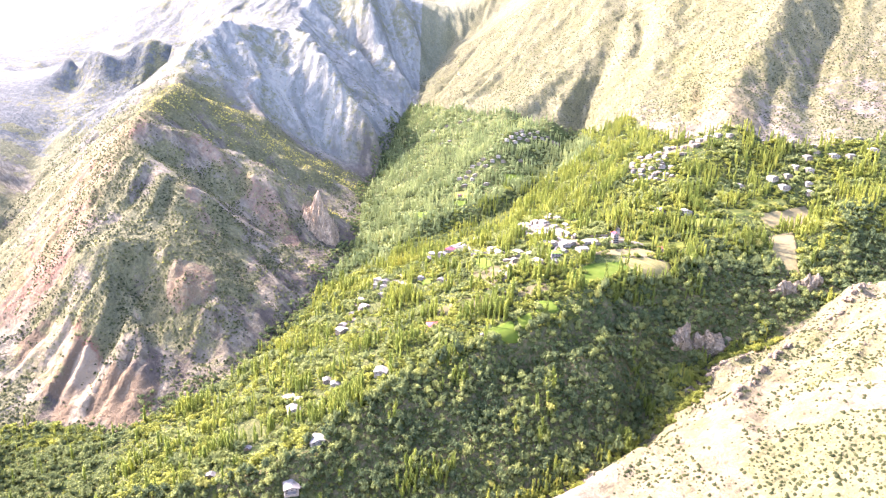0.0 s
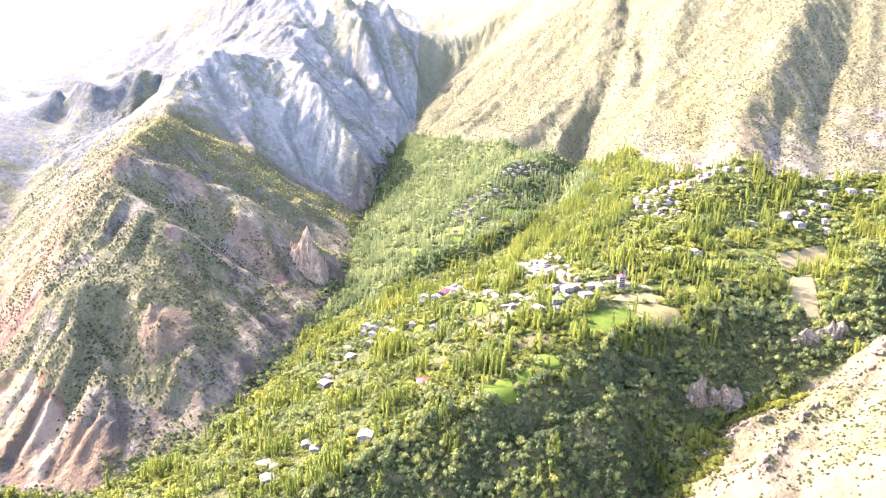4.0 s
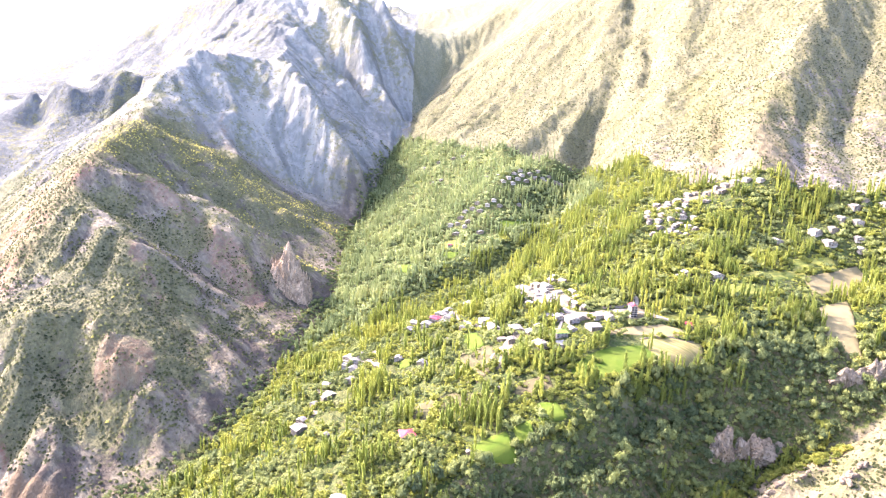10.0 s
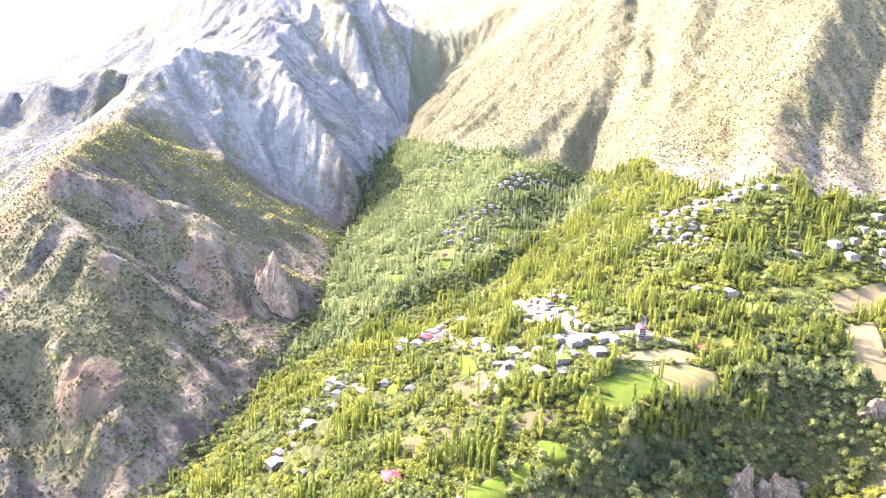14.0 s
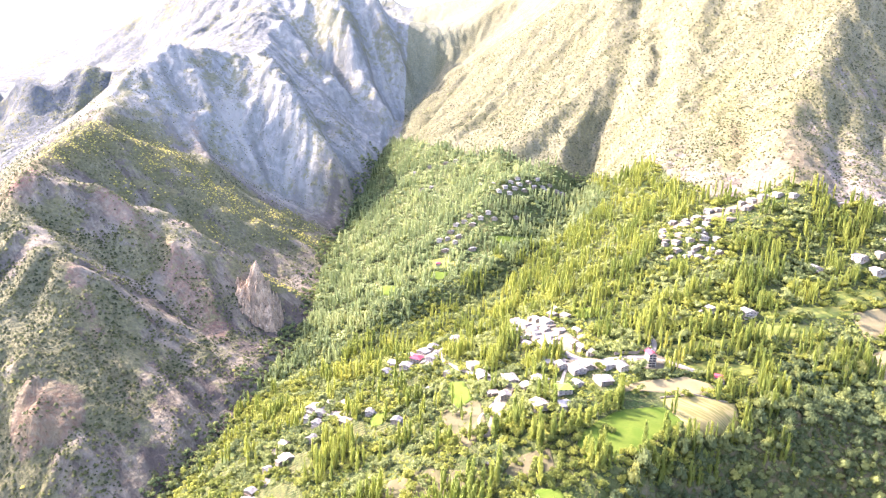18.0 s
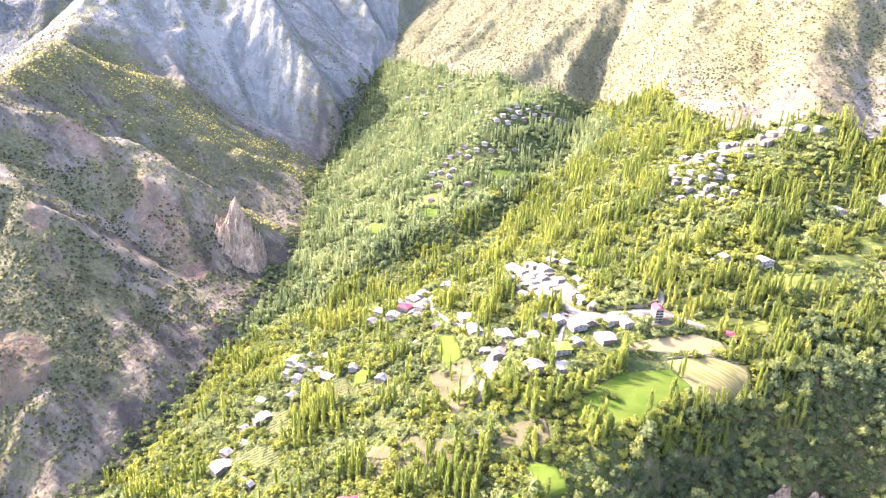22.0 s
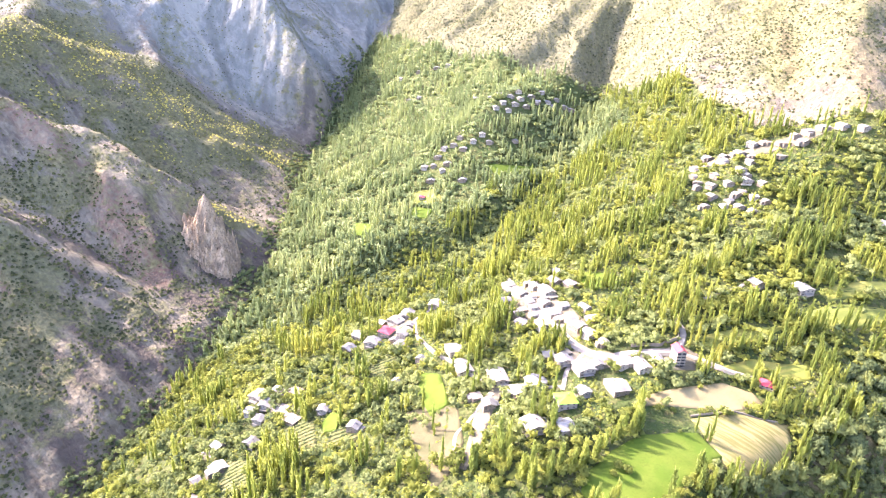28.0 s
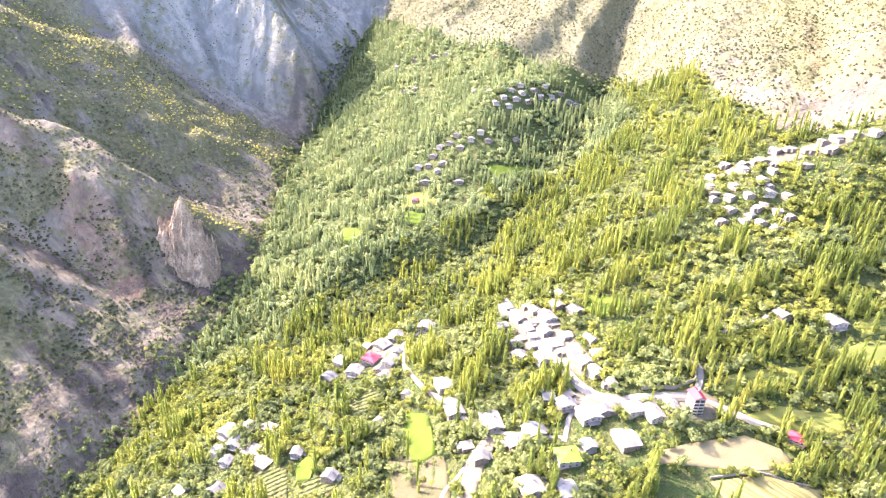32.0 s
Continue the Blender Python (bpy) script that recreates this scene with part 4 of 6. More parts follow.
# the village at the valley head and the one below it
hamlet(("far", "white", "stone", "far", "old"), 5, 20, (201, 1487, 10), (214, 1484, 11.4), (215, 1438, 11), (228, 1455, 10.2), (234, 1440, 11), (245, 1456, 11), (254, 1445, 11.1), (265, 1472, 11.4),
       (275, 1466, 11.4), (285, 1495, 10), (294, 1479, 10.7), (303, 1478, 10.8), (312, 1500, 11), (324, 1491, 11.8), (336, 1491, 11.9), (203, 1422, 10.7), (223, 1426, 10.8), (243, 1472, 11.3), (181, 1530, 12))
hamlet(("far", "stone", "old"), -15, 20, (97, 1368, 11.8), (110, 1363, 10.2), (117, 1375, 11), (131, 1356, 10.8), (126, 1386, 11), (139, 1383, 10.3), (149, 1390, 10.3), (154, 1369, 10.9),
       (168, 1376, 11), (181, 1382, 11), (191, 1371, 10.2), (107, 1335, 12.2), (152, 1317, 11.9), (123, 1347, 10), (230, 1377, 9), (82, 1797, 12), (119, 1755, 12), (140, 1737, 12), (45, 1819, 12), (65, 1683, 11), (86, 1666, 11))
set_house("red", 94, 1306, 10, -10)
# scattered farms on the eastern terraces
hamlet(("white", "old", "white", "flat"), 4, 16, (420, 930, 15), (384, 939, 12), (543, 1014, 16), (597, 1014, 15), (622, 1013, 12), (607, 993, 16), (639, 1024, 13), (664, 1035, 15), (645, 990, 11),
       (656, 1012, 12), (680, 1042, 13), (702, 1026, 14), (640, 975, 12), (612, 1086, 12), (657, 1081, 13), (688, 1065, 14), (737, 1080, 14), (770, 1070, 16), (768, 1027, 14), (725, 1019, 12), (557, 1104, 14))
set_house("red", 352, 841, 10.5, -30)
set_house("shed", 372, 838, 6.5, 10)
for seed_house in HOUSES.values():
    for ob in (*seed_house.children_recursive, seed_house):
        bpy.data.objects.remove(ob)


# ---- the tall house ----
def tall_house(x, y):
    z = float(ground_z(x, y)) - 0.3
    w, d, h = 3.7, 5.2, 13.4
    house = tagged(new("apartment_house"), "five-storey white apartment house with a red metal gable roof", "apartment house")
    house.location = (x, y, z)
    house.rotation_euler = (0, 0, radians(3))
    bm = bmesh.new()
    bm_prism(bm, [(-w, -3), (w, -3), (w, h), (0, h + 2.2), (-w, h)], -d, d)
    part("wall", bm, PLASTER, house)
    bm = bmesh.new()
    bm_prism(bm, [(-w - 0.8, h - 0.3), (0, h + 2.3), (w + 0.8, h - 0.3), (w + 0.8, h - 0.05), (0, h + 2.6), (-w - 0.8, h - 0.05)], -d - 0.8, d + 0.8)
    roof = part("roof", bm, RED_ROOF, house, "red ribbed metal roof")
    for n in range(14):
        bm = bmesh.new()
        yy = -d - 0.6 + n * (2 * d + 1.2) / 13
        bm_prism(bm, [(-w - 0.8, h - 0.05), (0, h + 2.6), (w + 0.8, h - 0.05), (w + 0.8, h + 0.03), (0, h + 2.68), (-w - 0.8, h + 0.03)], yy - 0.05, yy + 0.05)
        part("seam", bm, RED_ROOF, roof)
    bm = bmesh.new()
    bm_box(bm, 1.0, 1.6, 1.6, 2.2, h, h + 3.2)
    part("chimney", bm, CONCRETE, house)
    for fl in range(5):
        zf = 0.2 + fl * 2.65
        # flat dark panels on the wall stand for the shade inside the loggias
        bm = bmesh.new()
        bm_box(bm, -3.4, -0.35, -d - 0.05, -d + 0.1, zf, zf + 2.1)
        part("loggia_opening", bm, DARK, house, "flat dark panel standing for the shade in a loggia")
        bm = bmesh.new()
        bm_box(bm, 0.35, 3.4, -d - 0.05, -d + 0.1, zf, zf + 2.1)
        part("loggia_opening", bm, DARK, house, "flat dark panel standing for the shade in a loggia")
        for x0, x1 in ((-3.6, -0.2), (0.2, 3.6)):
            bm = bmesh.new()
            bm_box(bm, x0, x1, -d - 1.3, -d + 0.05, zf - 0.2, zf)
            bm_box(bm, x0, x1, -d - 1.3, -d - 1.18, zf, zf + 0.85)
            part("balcony", bm, PLASTER, house, "white balcony front")
        for yy in (-3.6, -1.2, 1.2, 3.6):
            for side, xx in ((1, w + 0.01), (3, -w - 0.01)):
                add_window(house, xx, yy, zf + 0.8, side, 1.2, 1.3)
    SPOTS.append((x, y, 10))
    SPOTS.append((x, y - 8, 9))
    FRONTS.append((x - 3, y - 16, 14))


tall_house(292, 866)
# ---- fields and roads ----
def soil(name, a, b, stripe=0.0, turn=0.0, c=None):
    n = Nodes(name)
    big, fine = n.noise(14, 4), n.noise(1.6, 5)
    col = n.mix(n.step(big, 0.35, 0.65), a, b)
    if stripe:
        m = n.tree.nodes.new("ShaderNodeMapping")
        m.inputs["Rotation"].default_value = (0, 0, radians(turn))
        n.put(m.inputs["Vector"], n.place())
        rows = n.noise(stripe, 2, 0.4, m.outputs[0], (1, 0.04, 0.2))
        col = n.mix(n.step(rows, 0.46, 0.6), col, c or tuple(v * 0.55 for v in b))
    col = n.mix(n.math("MULTIPLY", n.step(fine, 0.5, 0.75), 0.5), col, tuple(v * 0.62 for v in b))
    n.bump(fine, 0.6, 0.4)
    return n.done(col, 0.95, gloss=0.15)


MEADOW = soil("meadow_grass", (0.058, 0.094, 0.009), (0.082, 0.11, 0.014))
PASTURE = soil("dry_pasture", (0.175, 0.185, 0.035), (0.215, 0.20, 0.05), 4.0, 80, (0.12, 0.14, 0.03))
STUBBLE = soil("stubble", (0.155, 0.128, 0.062), (0.182, 0.15, 0.076))
ROWS = soil("cut_rows", (0.21, 0.175, 0.075), (0.185, 0.15, 0.06), 1.5, 130, (0.125, 0.115, 0.036))
RUBBLE = soil("rubble_ground", (0.105, 0.087, 0.045), (0.066, 0.064, 0.028))
PLOT = soil("vineyard_plot", (0.105, 0.108, 0.034), (0.125, 0.112, 0.045))
GRAVEL = soil("gravel_road", (0.24, 0.215, 0.175), (0.195, 0.172, 0.138))


def field(name, material, label, *outline):
    """A plot draped over the land."""
    (SPARSE if material in (RUBBLE, PASTURE) else KEEP_OFF).append(list(outline))
    mid = np.mean(outline, axis=0)
    bm = bmesh.new()
    bm.faces.new([bm.verts.new((x, y, 0)) for x, y in outline])
    xs, ys = [p[0] for p in outline], [p[1] for p in outline]
    for lo, hi, along in ((min(xs), max(xs), 0), (min(ys), max(ys), 1)):
        for v in np.arange(math.ceil(lo / 4.5) * 4.5, hi, 4.5):
            co, no = ((v, 0, 0), (1, 0, 0)) if along == 0 else ((0, v, 0), (0, 1, 0))
            bmesh.ops.bisect_plane(bm, geom=bm.verts[:] + bm.edges[:] + bm.faces[:], plane_co=co, plane_no=no)
    bmesh.ops.triangulate(bm, faces=bm.faces[:])
    for v in bm.verts:
        ring = [float(ground_z(v.co.x + 7 * math.cos(k), v.co.y + 7 * math.sin(k))) for k in range(6)]
        close = [float(ground_z(v.co.x + 2.6 * math.cos(k), v.co.y + 2.6 * math.sin(k))) for k in range(6)]
        v.co.z = max(float(ground_z(v.co.x, v.co.y)) + 0.35, sum(ring) / 6 + 0.5)
        if material in (MEADOW, ROWS, STUBBLE):
            v.co.z = max(v.co.z, max(close) + 0.25)
    edges = [e for e in bm.edges if e.is_boundary]
    low = bmesh.ops.extrude_edge_only(bm, edges=edges)
    for v in [g for g in low["geom"] if isinstance(g, bmesh.types.BMVert)]:
        v.co.z -= 2.4
        v.co.x += 0.06 * (v.co.x - mid[0])
        v.co.y += 0.06 * (v.co.y - mid[1])
    me = bpy.data.meshes.new(name)
    bmesh.ops.recalc_face_normals(bm, faces=bm.faces)
    bm.to_mesh(me)
    bm.free()
    me.materials.append(material)
    me.shade_smooth()
    return tagged(new(name, me), label, "field", kind="structure")


GREEN = "bright green grass field on a terrace"
field("meadow", MEADOW, GREEN, (196, 765), (221, 785), (244, 797), (283, 797), (292, 778), (262, 760), (240, 743), (200, 742))
field("meadow", MEADOW, GREEN, (88, 684), (120, 692), (128, 668), (97, 662))
field("meadow", MEADOW, GREEN, (127, 695), (144, 698), (145, 679), (130, 679))
field("meadow", MEADOW, GREEN, (148, 721), (171, 716), (178, 698), (161, 692), (152, 697))
field("meadow", MEADOW, GREEN, (95, 914), (111, 900), (117, 861), (102, 853), (92, 887))
field("meadow", MEADOW, GREEN, (14, 879), (20, 889), (31, 887), (27, 866), (18, 866))
field("meadow", MEADOW, GREEN, (190, 1336), (255, 1334), (237, 1308), (200, 1314))
field("meadow", PASTURE, "yellow-green grass strip between poplars", (76, 1327), (114, 1318), (123, 1286), (82, 1297))
field("meadow", MEADOW, GREEN, (0, 1296), (30, 1272), (18, 1250), (-6, 1277))
field("meadow", MEADOW, GREEN, (0, 1230), (28, 1217), (20, 1198), (0, 1212))
field("meadow", MEADOW, GREEN, (79, 1292), (109, 1272), (100, 1251), (82, 1266))
field("meadow", MEADOW, GREEN, (250, 1008), (277, 993), (278, 976), (254, 973), (245, 986))
field("stubble_field", STUBBLE, "pale tan harvested field", (251, 831), (290, 839), (319, 844), (338, 834), (342, 822), (313, 817), (281, 820), (253, 823))
field("cut_field", ROWS, "tan field in cut rows", (284, 810), (315, 814), (352, 807), (346, 789), (313, 770), (294, 772))
field("bare_plot", RUBBLE, "bare tan earth plot", (132, 744), (144, 757), (172, 760), (173, 737), (151, 733))
field("rubble_field", RUBBLE, "stony pale slope with ruined walls", (30, 754), (40, 776), (75, 772), (104, 755), (106, 735), (74, 740), (47, 740))
field("dry_field", PASTURE, "yellowing grass field", (326, 859), (352, 867), (394, 860), (390, 848), (367, 845))
field("dry_field", PASTURE, "yellowing grass field", (312, 888), (342, 894), (395, 897), (347, 877), (321, 878))
field("bare_slope_field", STUBBLE, "bare tan terrace beside a dark wood", (540, 935), (624, 957), (629, 942), (582, 902), (536, 900))
field("bare_slope_field", STUBBLE, "bare tan terrace beside a dark wood", (524, 876), (565, 882), (533, 796), (506, 812))
field("dry_field", PASTURE, "yellowing grass field", (444, 937), (548, 948), (542, 932), (438, 919))
field("dry_field", PASTURE, "yellowing grass field", (535, 970), (599, 973), (596, 954), (534, 949))
field("dry_field", PASTURE, "yellowing grass field", (400, 905), (440, 915), (500, 912), (470, 895), (420, 890))
field("dry_field", PASTURE, "yellowing grass field", (150, 775), (170, 790), (188, 780), (170, 765))
KEEP_OFF.append([(246, 800), (284, 799), (300, 812), (284, 819), (250, 822)])
YARD = soil("trodden_earth", (0.155, 0.13, 0.088), (0.112, 0.096, 0.062))
YARDS = "pale trodden earth yard among houses"

field("yard", YARD, YARDS, (285, 880), (300, 884), (312, 872), (304, 857), (285, 857))
field("yard", YARD, YARDS, (400, 1146), (440, 1148), (520, 1142), (540, 1122), (480, 1128), (430, 1126))
field("yard", YARD, YARDS, (56, 1022), (78, 1030), (88, 1010), (80, 962), (66, 968))
field("yard", YARD, YARDS, (180, 1012), (197, 1018), (208, 992), (226, 958), (236, 925), (228, 908), (214, 920), (196, 940), (184, 965))
field("yard", YARD, YARDS, (205, 890), (222, 894), (244, 884), (262, 872), (236, 866), (212, 868))
field("yard", YARD, YARDS, (117, 792), (126, 806), (136, 846), (150, 866), (160, 862), (146, 834), (136, 804), (126, 790))
field("bare_slope_field", RUBBLE, "dry brown slope with thin trees", (84, 866), (106, 866), (123, 852), (125, 814), (116, 792), (100, 772), (92, 806))
VINES = [[(-19, 889), (7, 884), (13, 854), (-17, 861)], [(23, 866), (38, 868), (51, 860), (42, 846), (21, 850)], [(-75, 873), (-43, 861), (-36, 831), (-58, 837)],
         [(-86, 832), (-50, 820), (-37, 792), (-58, 794), (-88, 821)], [(-209, 661), (-174, 652), (-150, 614), (-174, 609)], [(-129, 571), (-100, 562), (-90, 550), (-120, 554)],
         [(45, 935), (66, 950), (76, 935), (56, 918)]]
for plot in VINES:
    field("vineyard_plot", PLOT, "small terraced plot planted in rows", *plot)


def road(name, width, label, *way):
    """A gravel road draped over the land, with a low bank."""
    pts = []
    for a, b in zip(way, way[1:]):
        n = max(2, int(math.dist(a, b) / 3))
        pts += [(a[0] + (b[0] - a[0]) * k / n, a[1] + (b[1] - a[1]) * k / n) for k in range(n)]
    pts.append(way[-1])
    pts = np.array(pts, float)
    for _ in range(3):
        pts[1:-1] = (pts[:-2] + pts[1:-1] * 2 + pts[2:]) / 4
    tan = np.gradient(pts, axis=0)
    tan /= np.linalg.norm(tan, axis=1)[:, None]
    side = np.stack([-tan[:, 1], tan[:, 0]], -1)
    bm, rows = bmesh.new(), []
    crown = np.max([ground_z(pts[:, 0] + side[:, 0] * o * width, pts[:, 1] + side[:, 1] * o * width) for o in (-0.5, -0.25, 0, 0.25, 0.5)], axis=0)
    crown = np.maximum(crown, np.convolve(np.pad(crown, 1, mode="edge"), (0.25, 0.5, 0.25), "valid"))
    for k, (p, s) in enumerate(zip(pts, side)):
        row = []
        for o, dz in ((-0.8, -1.6), (-0.5, 0.4), (-0.17, 0.45), (0.17, 0.45), (0.5, 0.4), (0.8, -1.6)):
            q = p + s * o * width
            z = float(crown[k])
            row.append(bm.verts.new((q[0], q[1], z + dz)))
        rows.append(row)
    for a, b in zip(rows, rows[1:]):
        for k in range(5):
            bm.faces.new((a[k], a[k + 1], b[k + 1], b[k]))
    me = bpy.data.meshes.new(name)
    bmesh.ops.recalc_face_normals(bm, faces=bm.faces)
    bm.to_mesh(me)
    bm.free()
    me.materials.append(GRAVEL)
    for x, y in pts[::2]:
        SPOTS.append((x, y, width * 0.5 + 1.6))
    return tagged(new(name, me), label, "road", kind="structure")


road("road", 6.2, "pale gravel village street", (184, 1049), (187, 1021), (199, 975), (205, 945), (214, 920), (220, 903), (229, 888), (240, 879), (261, 879), (281, 878), (297, 877))
road("road", 4.2, "pale gravel road climbing past the tall house", (297, 877), (307, 893), (304, 908), (311, 926))
road("road", 4.0, "pale gravel track", (303, 874), (316, 864), (327, 856), (345, 850))
road("path", 2.8, "pale dirt path between gardens", (110, 1036), (88, 1015), (90, 973), (105, 939), (125, 912), (139, 883), (160, 865), (200, 850))
road("path", 3.0, "pale dirt lane", (200, 846), (208, 870), (224, 886))
road("path", 2.4, "stony footpath", (119, 790), (119, 824), (130, 834), (142, 851), (150, 858))
road("path", 3.0, "dirt track through terraces", (330, 930), (365, 938), (400, 955))


# ---- rocks ----
def rock_mass(name, label, x, y, size, turn, seed, material, fine=4, taper=0.0):
    """A craggy body of rock, long, broad and high, split by upright cracks."""
    long, wide, high = size
    z = float(ground_z(x, y))
    bm = bmesh.new()
    bmesh.ops.create_icosphere(bm, subdivisions=fine, radius=1.0)
    off = Vector((seed * 13.7, seed * 5.1, 0))
    c, s = math.cos(radians(turn)), math.sin(radians(turn))
    for v in bm.verts:
        p = Vector((v.co.x * long, v.co.y * wide, v.co.z * high))
        q = p + off
        crack = noise.noise(Vector((q.x * 0.16, q.y * 0.16, q.z * 0.035))) + 0.5 * noise.noise(Vector((q.x * 0.4, q.y * 0.4, q.z * 0.09)))
        lump = noise.noise(q * 0.07) + 0.35 * noise.noise(q * 0.45) + 0.3 * noise.noise(q * 0.9)
        grow = (1 + 0.42 * crack + 0.35 * lump) * (1 - taper * max(v.co.z, 0.0))
        top = 1 + 0.75 * noise.noise(Vector((q.x * 0.11, q.y * 0.11, 7.0))) + 0.35 * noise.noise(Vector((q.x * 0.33, q.y * 0.33, 2.0)))
        p = Vector((p.x * grow, p.y * grow, p.z * (top if p.z > 0 else 1)))
        v.co = (p.x * c - p.y * s, p.x * s + p.y * c, p.z)
    me = bpy.data.meshes.new(name)
    bm.to_mesh(me)
    bm.free()
    me.materials.append(material)
    ob = tagged(new(name, me), label, "rock")
    ob.location = (x, y, z)
    return ob


def cliff_material(name, a, b, c):
    n = Nodes(name)
    big, fine = n.noise(12, 5), n.noise(2.2, 5)
    cracks = n.noise(5, 5, 0.6, stretch=(1, 1, 0.25))
    col = n.mix(n.step(big, 0.35, 0.65), a, b)
    col = n.mix(n.step(cracks, 0.5, 0.68), col, c)
    col = n.mix(n.math("MULTIPLY", n.step(fine, 0.52, 0.66), 0.8), col, tuple(v * 0.42 for v in b))
    col = n.mix(n.math("MULTIPLY", n.step(n.noise(4.5, 4), 0.54, 0.64), 0.6), col, tuple(v * 0.6 for v in a))
    n.bump(n.math("ADD", cracks, n.math("MULTIPLY", fine, 0.5)), 1.0, 1.4)
    return n.done(col, 0.95, gloss=0.15)


CRAG = cliff_material("ravine_rock", (0.235, 0.185, 0.122), (0.14, 0.112, 0.076), (0.33, 0.268, 0.18))
SPIRE = cliff_material("sunlit_cliff", (0.37, 0.262, 0.158), (0.22, 0.16, 0.105), (0.45, 0.335, 0.215))


def pinnacle(x, y):
    """A broken crag: one tall spire, lower needles and buttresses grown together in one body."""
    rng = random.Random(11)
    # offset along and across the crag, height of the point over the foot, steepness
    needles = [(-2, 2, 66, 2.9), (-6, 0, 52, 2.6), (3, -2, 46, 2.5), (-14, -3, 34, 2.6), (-32, 4, 33, 3.0), (-29, -4, 20, 2.4), (-24, -2, 26, 2.6), (8, -8, 34, 2.4), (14, -6, 26, 2.2),
               (18, -12, 10, 2.0), (-10, -12, 24, 2.2), (0, -18, 12, 2.0), (10, -24, -2, 1.9), (-18, -14, 10, 2.1), (22, -20, -10, 1.8), (4, -32, -14, 1.8)]
    for _ in range(26):
        s = rng.uniform(0, 1)
        needles.append((-30 + 54 * s + rng.uniform(-5, 5), 4 - 26 * s + rng.uniform(-12, 8), 26 - 32 * s + rng.uniform(-12, 10), rng.uniform(2.2, 3.6)))
    u, v = np.meshgrid(np.arange(-52, 48, 1.3), np.arange(-52, 34, 1.3))
    low = ground_z(x + u, y + v)
    base = -296.0
    top = np.full(u.shape, -400.0)
    for px, py, tall, fall in needles:
        d = np.hypot(u - px, 0.85 * (v - py)) * (1 + 0.35 * fbm(u + 3 * tall, v, 6, 2))
        top = np.maximum(top, base + tall - fall * d)
    top = top + 3.2 * ridged(u, 0.5 * v, 7, 3)
    rim = np.minimum(np.minimum(u + 52, 47 - u), np.minimum(v + 52, 33 - v))
    top = np.where((top > low) & (rim > 4), top, low - 5)
    ny, nx = u.shape
    k = (np.arange(ny - 1)[:, None] * nx + np.arange(nx - 1)[None]).ravel()
    me = bpy.data.meshes.new("rock_pinnacle")
    foot = float(ground_z(x, y))
    me.from_pydata(np.stack([u, v, top - foot], -1).reshape(-1, 3).tolist(), [], np.stack([k, k + 1, k + nx + 1, k + nx], -1).tolist())
    me.materials.append(SPIRE)
    ob = tagged(new("rock_pinnacle", me), "jagged tan rock pinnacle standing out of a shaded slope", "rock")
    ob.location = (x, y, foot)


pinnacle(-198, 1266)
rock_mass("rock_outcrop", "brown rock outcrop above a wooded ravine", 386, 734, (30, 13, 17), 8, 5, CRAG, 5)
rock_mass("rock_outcrop", "brown rock outcrop above a wooded ravine", 348, 724, (17, 9, 20), 30, 9, CRAG, 5)
rock_mass("rock_outcrop", "brown rock outcrop above a wooded ravine", 508, 778, (22, 8, 12), 20, 6, CRAG, 5)
rock_mass("rock_outcrop", "brown rock outcrop above a wooded ravine", 542, 782, (18, 8, 13), 20, 7, CRAG, 5)
SPOTS.extend([(386, 732, 15), (352, 722, 9), (508, 774, 13), (542, 778, 11)])


def ledge_line(seed, count, low, high, *way):
    """Broken ledges along a line on the slope."""
    rng = np.random.RandomState(seed)
    for k in range(count):
        s = rng.uniform(0, len(way) - 1.001)
        a, b = way[int(s)], way[int(s) + 1]
        x, y = a[0] + (b[0] - a[0]) * (s % 1) + rng.normal(0, 2.5), a[1] + (b[1] - a[1]) * (s % 1) + rng.normal(0, 2.5)
        r = low + (high - low) * rng.uniform(0, 1) ** 1.8
        turn = math.degrees(math.atan2(b[1] - a[1], b[0] - a[0])) + rng.normal(0, 20)
        rock_mass("rock_ledge", "weathered tan rock ledge on a dry slope", x, y, (r, r * 0.45, r * 0.55), turn, seed * 50 + k, LEDGE, 2)


LEDGE = cliff_material("ledge_rock", (0.19, 0.148, 0.10), (0.125, 0.096, 0.066), (0.25, 0.20, 0.14))
ledge_line(1, 34, 2.6, 8.5, (330, 560), (352, 585), (385, 615), (425, 650), (452, 668))
ledge_line(2, 22, 2.4, 7.0, (318, 645), (345, 668), (385, 672), (430, 690))
ledge_line(3, 18, 2.8, 8.0, (480, 668), (520, 690), (545, 705), (575, 730), (600, 745))
ledge_line(4, 12, 1.6, 4.0, (290, 520), (310, 560), (330, 600), (350, 620))
ledge_line(5, 10, 1.6, 4.0, (380, 500), (430, 560), (500, 600))


